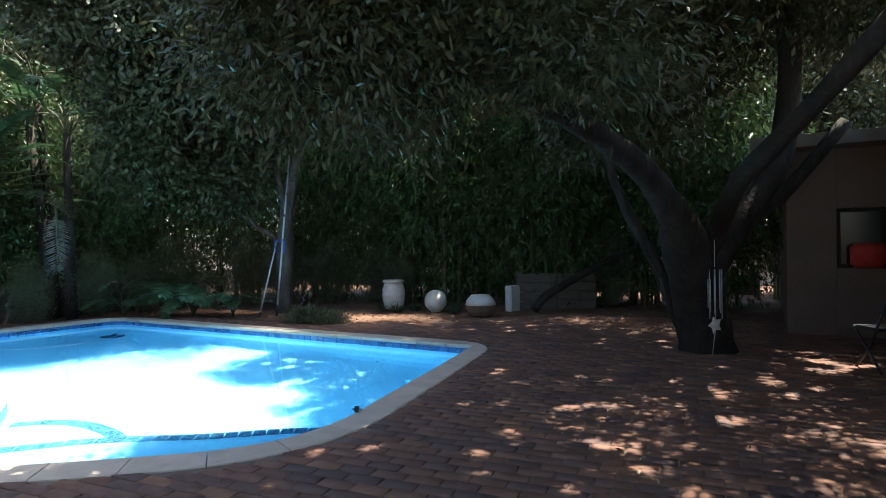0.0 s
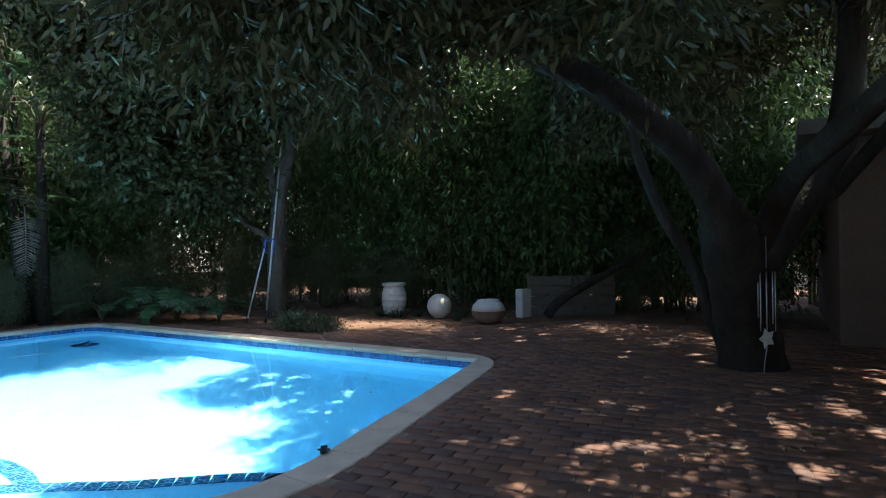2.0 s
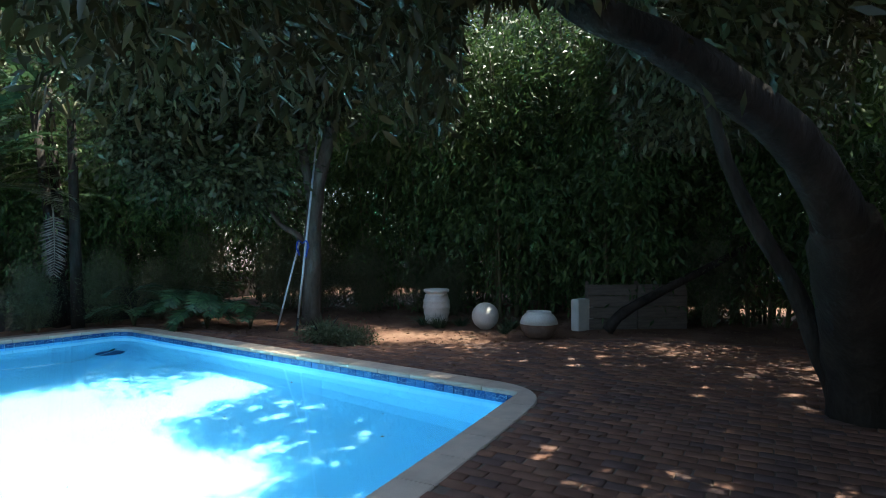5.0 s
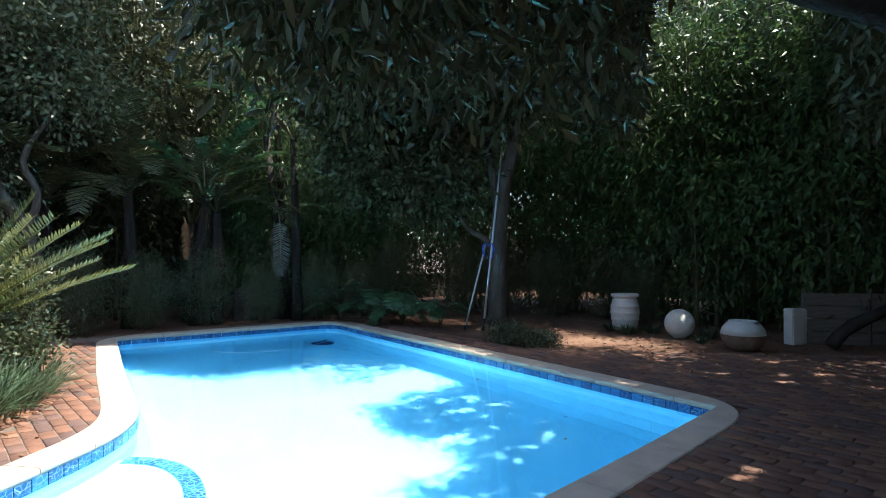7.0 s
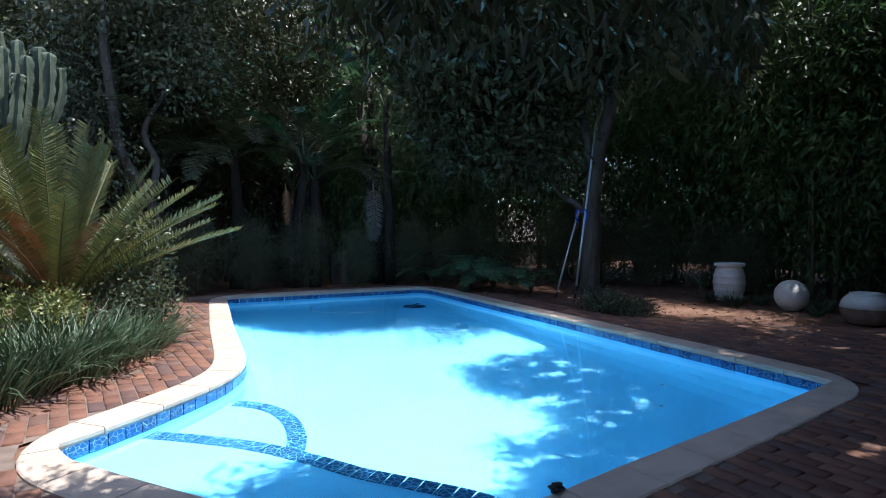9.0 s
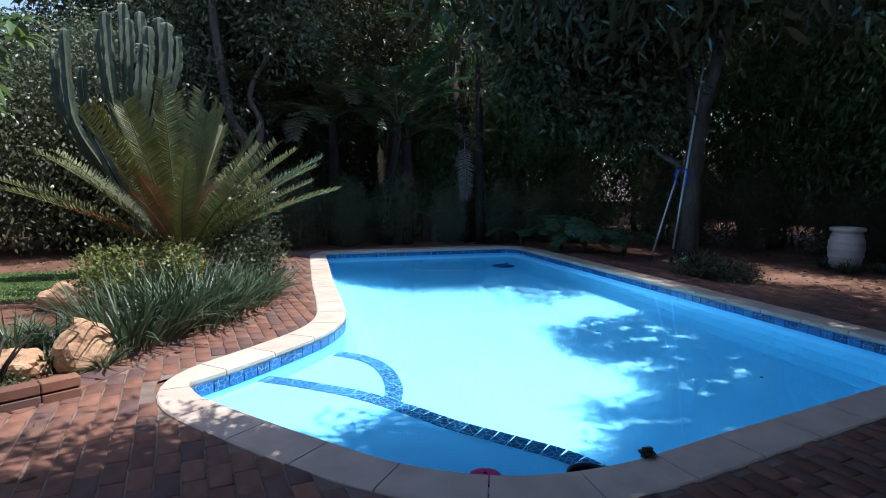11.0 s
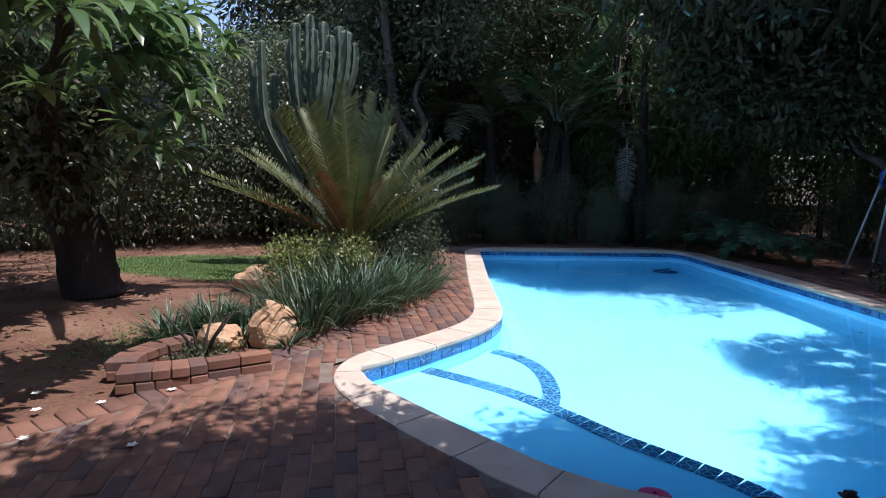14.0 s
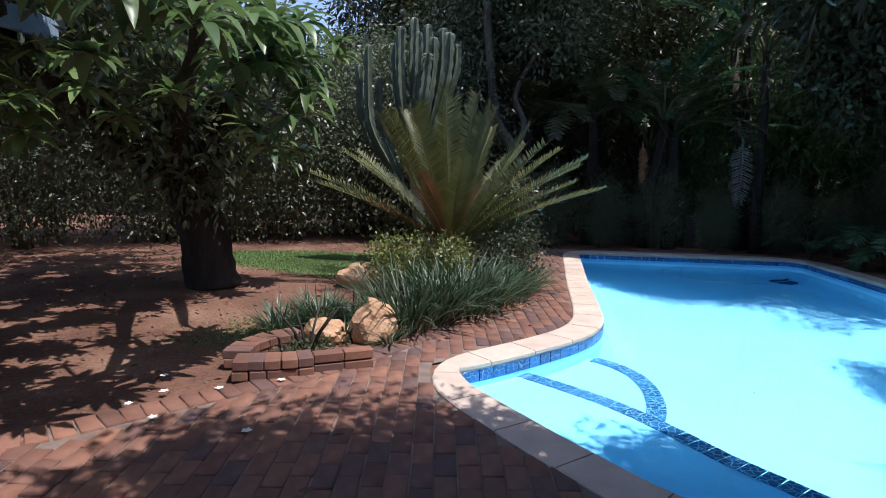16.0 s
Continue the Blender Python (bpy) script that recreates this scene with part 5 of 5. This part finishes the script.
chair = thing("folding_chair", "dark folding garden chair on the paving", "chair", (0.6, -4.48, 0.0), 25)
for sy in (-0.2, 0.2):
    part_of("leg", tube_mesh("leg", [(-0.22, sy, 0.0), (0.0, sy, 0.22), (0.22, sy, 0.44)], [0.014] * 3, M_dark, 8), chair)
    part_of("leg", tube_mesh("leg", [(0.22, sy * 0.9, 0.0), (0.0, sy * 0.9, 0.22), (-0.3, sy * 0.9, 0.8)], [0.014] * 3, M_dark, 8), chair)
ob = part_of("seat", bm_mesh("seat", box_bm(0.4, 0.42, 0.03, 0.01), M_dark), chair)
ob.matrix_basis = pose(0.03, 0, 0.42)
ob = part_of("backrest", bm_mesh("backrest", box_bm(0.03, 0.4, 0.2, 0.01), M_dark), chair)
ob.matrix_basis = pose(-0.26, 0, 0.58, 0, -15, 0)

# ---- enclosing walls and fences, some only added for the light ----
def wall_box(name, x0, y0, x1, y1, z0, z1, mat, label, category="wall"):
    bm = box_bm(x1 - x0, y1 - y0, z1 - z0, 0.006, 1)
    ob = new(name, bm_mesh(name, bm, mat))
    ob.matrix_world = pose((x0 + x1) / 2, (y0 + y1) / 2, z0)
    return tagged(ob, label, category, kind="structure")


# Unseen wall, added behind the camera to cut light bounced from the south.
wall_box("wall_south", -8.0, -6.1, 3.0, -5.85, -0.03, 3.0, M_wall, "plain brown wall added out of view to the south")
wall_box("garden_wall", -1.4, 9.45, 1.5, 9.6, -0.03, 0.62, M_shaded_wall, "low grey cement garden wall with deep shade in its colour")
# Pale walls added so that bright specks show through gaps in the leaves.
wall_box("boundary_wall", 15.0, -12, 15.2, 18, -0.03, 1.9, M_pale_wall, "pale wall added beyond the hedge to show as bright specks")
wall_box("boundary_wall_north", -20, 17.0, 15.0, 17.2, -0.03, 1.9, M_pale_wall, "pale wall added beyond the trees to show as bright specks")

# Unseen roof strip, added to keep sun off the paving behind the camera.
wall_box("veranda_roof", -8.2, -6.2, 2.4, -4.9, 2.75, 2.9, M_tin, "low roof added out of view to block light", "roof")

M_fence = material("dark_fence_board", [(0.035, 0.028, 0.022), (0.07, 0.056, 0.045)], 4, 0.9, 0.4, 40, stretch=(6, 6, 0.6))
wall_box("boundary_fence", -18, 13.6, 3.0, 13.68, -0.03, 1.8, M_fence, "dark timber boundary fence behind the shrubs", "fence")
wall_box("boundary_fence_west", -18.1, -6, -18.0, 13.6, -0.03, 1.8, M_fence, "dark timber boundary fence behind the shrubs", "fence")
# Dark strips added in place of shade under the hedge, hiding sunlit soil.
wall_box("kerb_wall", 10.6, -3.2, 10.75, 12.0, -0.03, 0.5, M_fence, "low dark strip added behind the hedge to hide lit soil", "wall")
wall_box("kerb_wall_north", 3.0, 12.0, 10.6, 12.15, -0.03, 0.7, M_fence, "low dark strip added behind the hedge to hide lit soil", "wall")

# ---- paving bricks ----
BL, BW, GAP = 0.215, 0.105, 0.009


def brick_arrays(M):
    """Corners and faces of chamfered bricks at the given rows x, y, z, angle, length, width."""
    x, y, z, a, bl, bw = M.T
    V = []
    for inset, dz in ((0.0, -0.05), (0.0, -0.006), (0.005, 0.0)):
        for sx, sy in ((-1, -1), (1, -1), (1, 1), (-1, 1)):
            u, v = sx * (bl / 2 - inset), sy * (bw / 2 - inset)
            V.append(np.stack([x + u * np.cos(a) - v * np.sin(a), y + u * np.sin(a) + v * np.cos(a), z + dz], 1))
    V = np.stack(V, 1).reshape(-1, 3)
    q = [(8, 9, 10, 11)]
    for k in range(4):
        k2 = (k + 1) % 4
        q += [(k, k2, 4 + k2, 4 + k), (4 + k, 4 + k2, 8 + k2, 8 + k)]
    Q = (np.arange(len(x))[:, None, None] * 12 + np.array(q)[None]).reshape(-1, 4)
    return V, Q


rng = np.random.default_rng(101)
rows = []
for i in range(int(-13 / (BW + GAP)), int(4.6 / (BW + GAP))):
    x = i * (BW + GAP)
    shift = 0.5 * (i % 2) + rng.uniform(-0.06, 0.06)
    for j in range(int(-8 / (BL + GAP)), int(8.6 / (BL + GAP))):
        rows.append((x, (j + shift) * (BL + GAP)))
B = np.array(rows)
tilt = radians(6)
B = np.stack([B[:, 0] * math.cos(tilt) - B[:, 1] * math.sin(tilt), B[:, 0] * math.sin(tilt) + B[:, 1] * math.cos(tilt)], 1)
ok = inside(B[:, 0], B[:, 1], PAVED) & ~inside(B[:, 0], B[:, 1], [tuple(p) for p in offset_line(POOL, 0.27)])
E2 = np.array(EDGE)
dist = np.min(np.hypot(B[:, None, 0] - E2[None, :, 0], B[:, None, 1] - E2[None, :, 1]), 1)
ok &= dist > 0.24
B = B[ok]
n = len(B)
M = np.column_stack([B[:, 0] + rng.normal(0, 0.002, n), B[:, 1] + rng.normal(0, 0.003, n), rng.normal(0, 0.0022, n) - 0.002, math.pi / 2 + tilt + rng.normal(0, 0.012, n), np.full(n, BL), np.full(n, BW)])
edge_pts = along(EDGE, 0.114, False)
for a, b in zip(edge_pts[:-1], edge_pts[1:]):
    d = b - a
    nx, ny = -d[1], d[0]
    ln = math.hypot(*d)
    sgn = 1
    mid = (a + b) / 2 + np.array([nx, ny]) / ln * 0.12 * sgn
    M = np.vstack([M, [mid[0], mid[1], 0.004 + rng.normal(0, 0.003), math.atan2(ny, nx) + rng.normal(0, 0.02), BL, BW]])
near = (M[:, 0] > -6.75) & (M[:, 0] < -4.35) & (M[:, 1] > -0.95) & (M[:, 1] < 1.75)
idx = np.flatnonzero(near)[:300]
V, Q = brick_arrays(np.array([[0, 0, 0, 0, BL, BW]]))
brick_me = tri_mesh("brick", V, Q, M_brick)
for k in idx:
    ob = part_of("brick", brick_me, paving_bed)
    ob.matrix_basis = Matrix.Translation((M[k, 0], M[k, 1], M[k, 2])) @ Matrix.Rotation(M[k, 3], 4, "Z") @ Euler((rng.normal(0, 0.008), rng.normal(0, 0.006), 0)).to_matrix().to_4x4()
rest = np.ones(len(M), bool)
rest[idx] = False
V, Q = brick_arrays(M[rest])
ob = part_of("bricks", tri_mesh("bricks", V, Q, M_brick_many), paving_bed, "red clay paving bricks")
tagged(ob, kind="stuff")
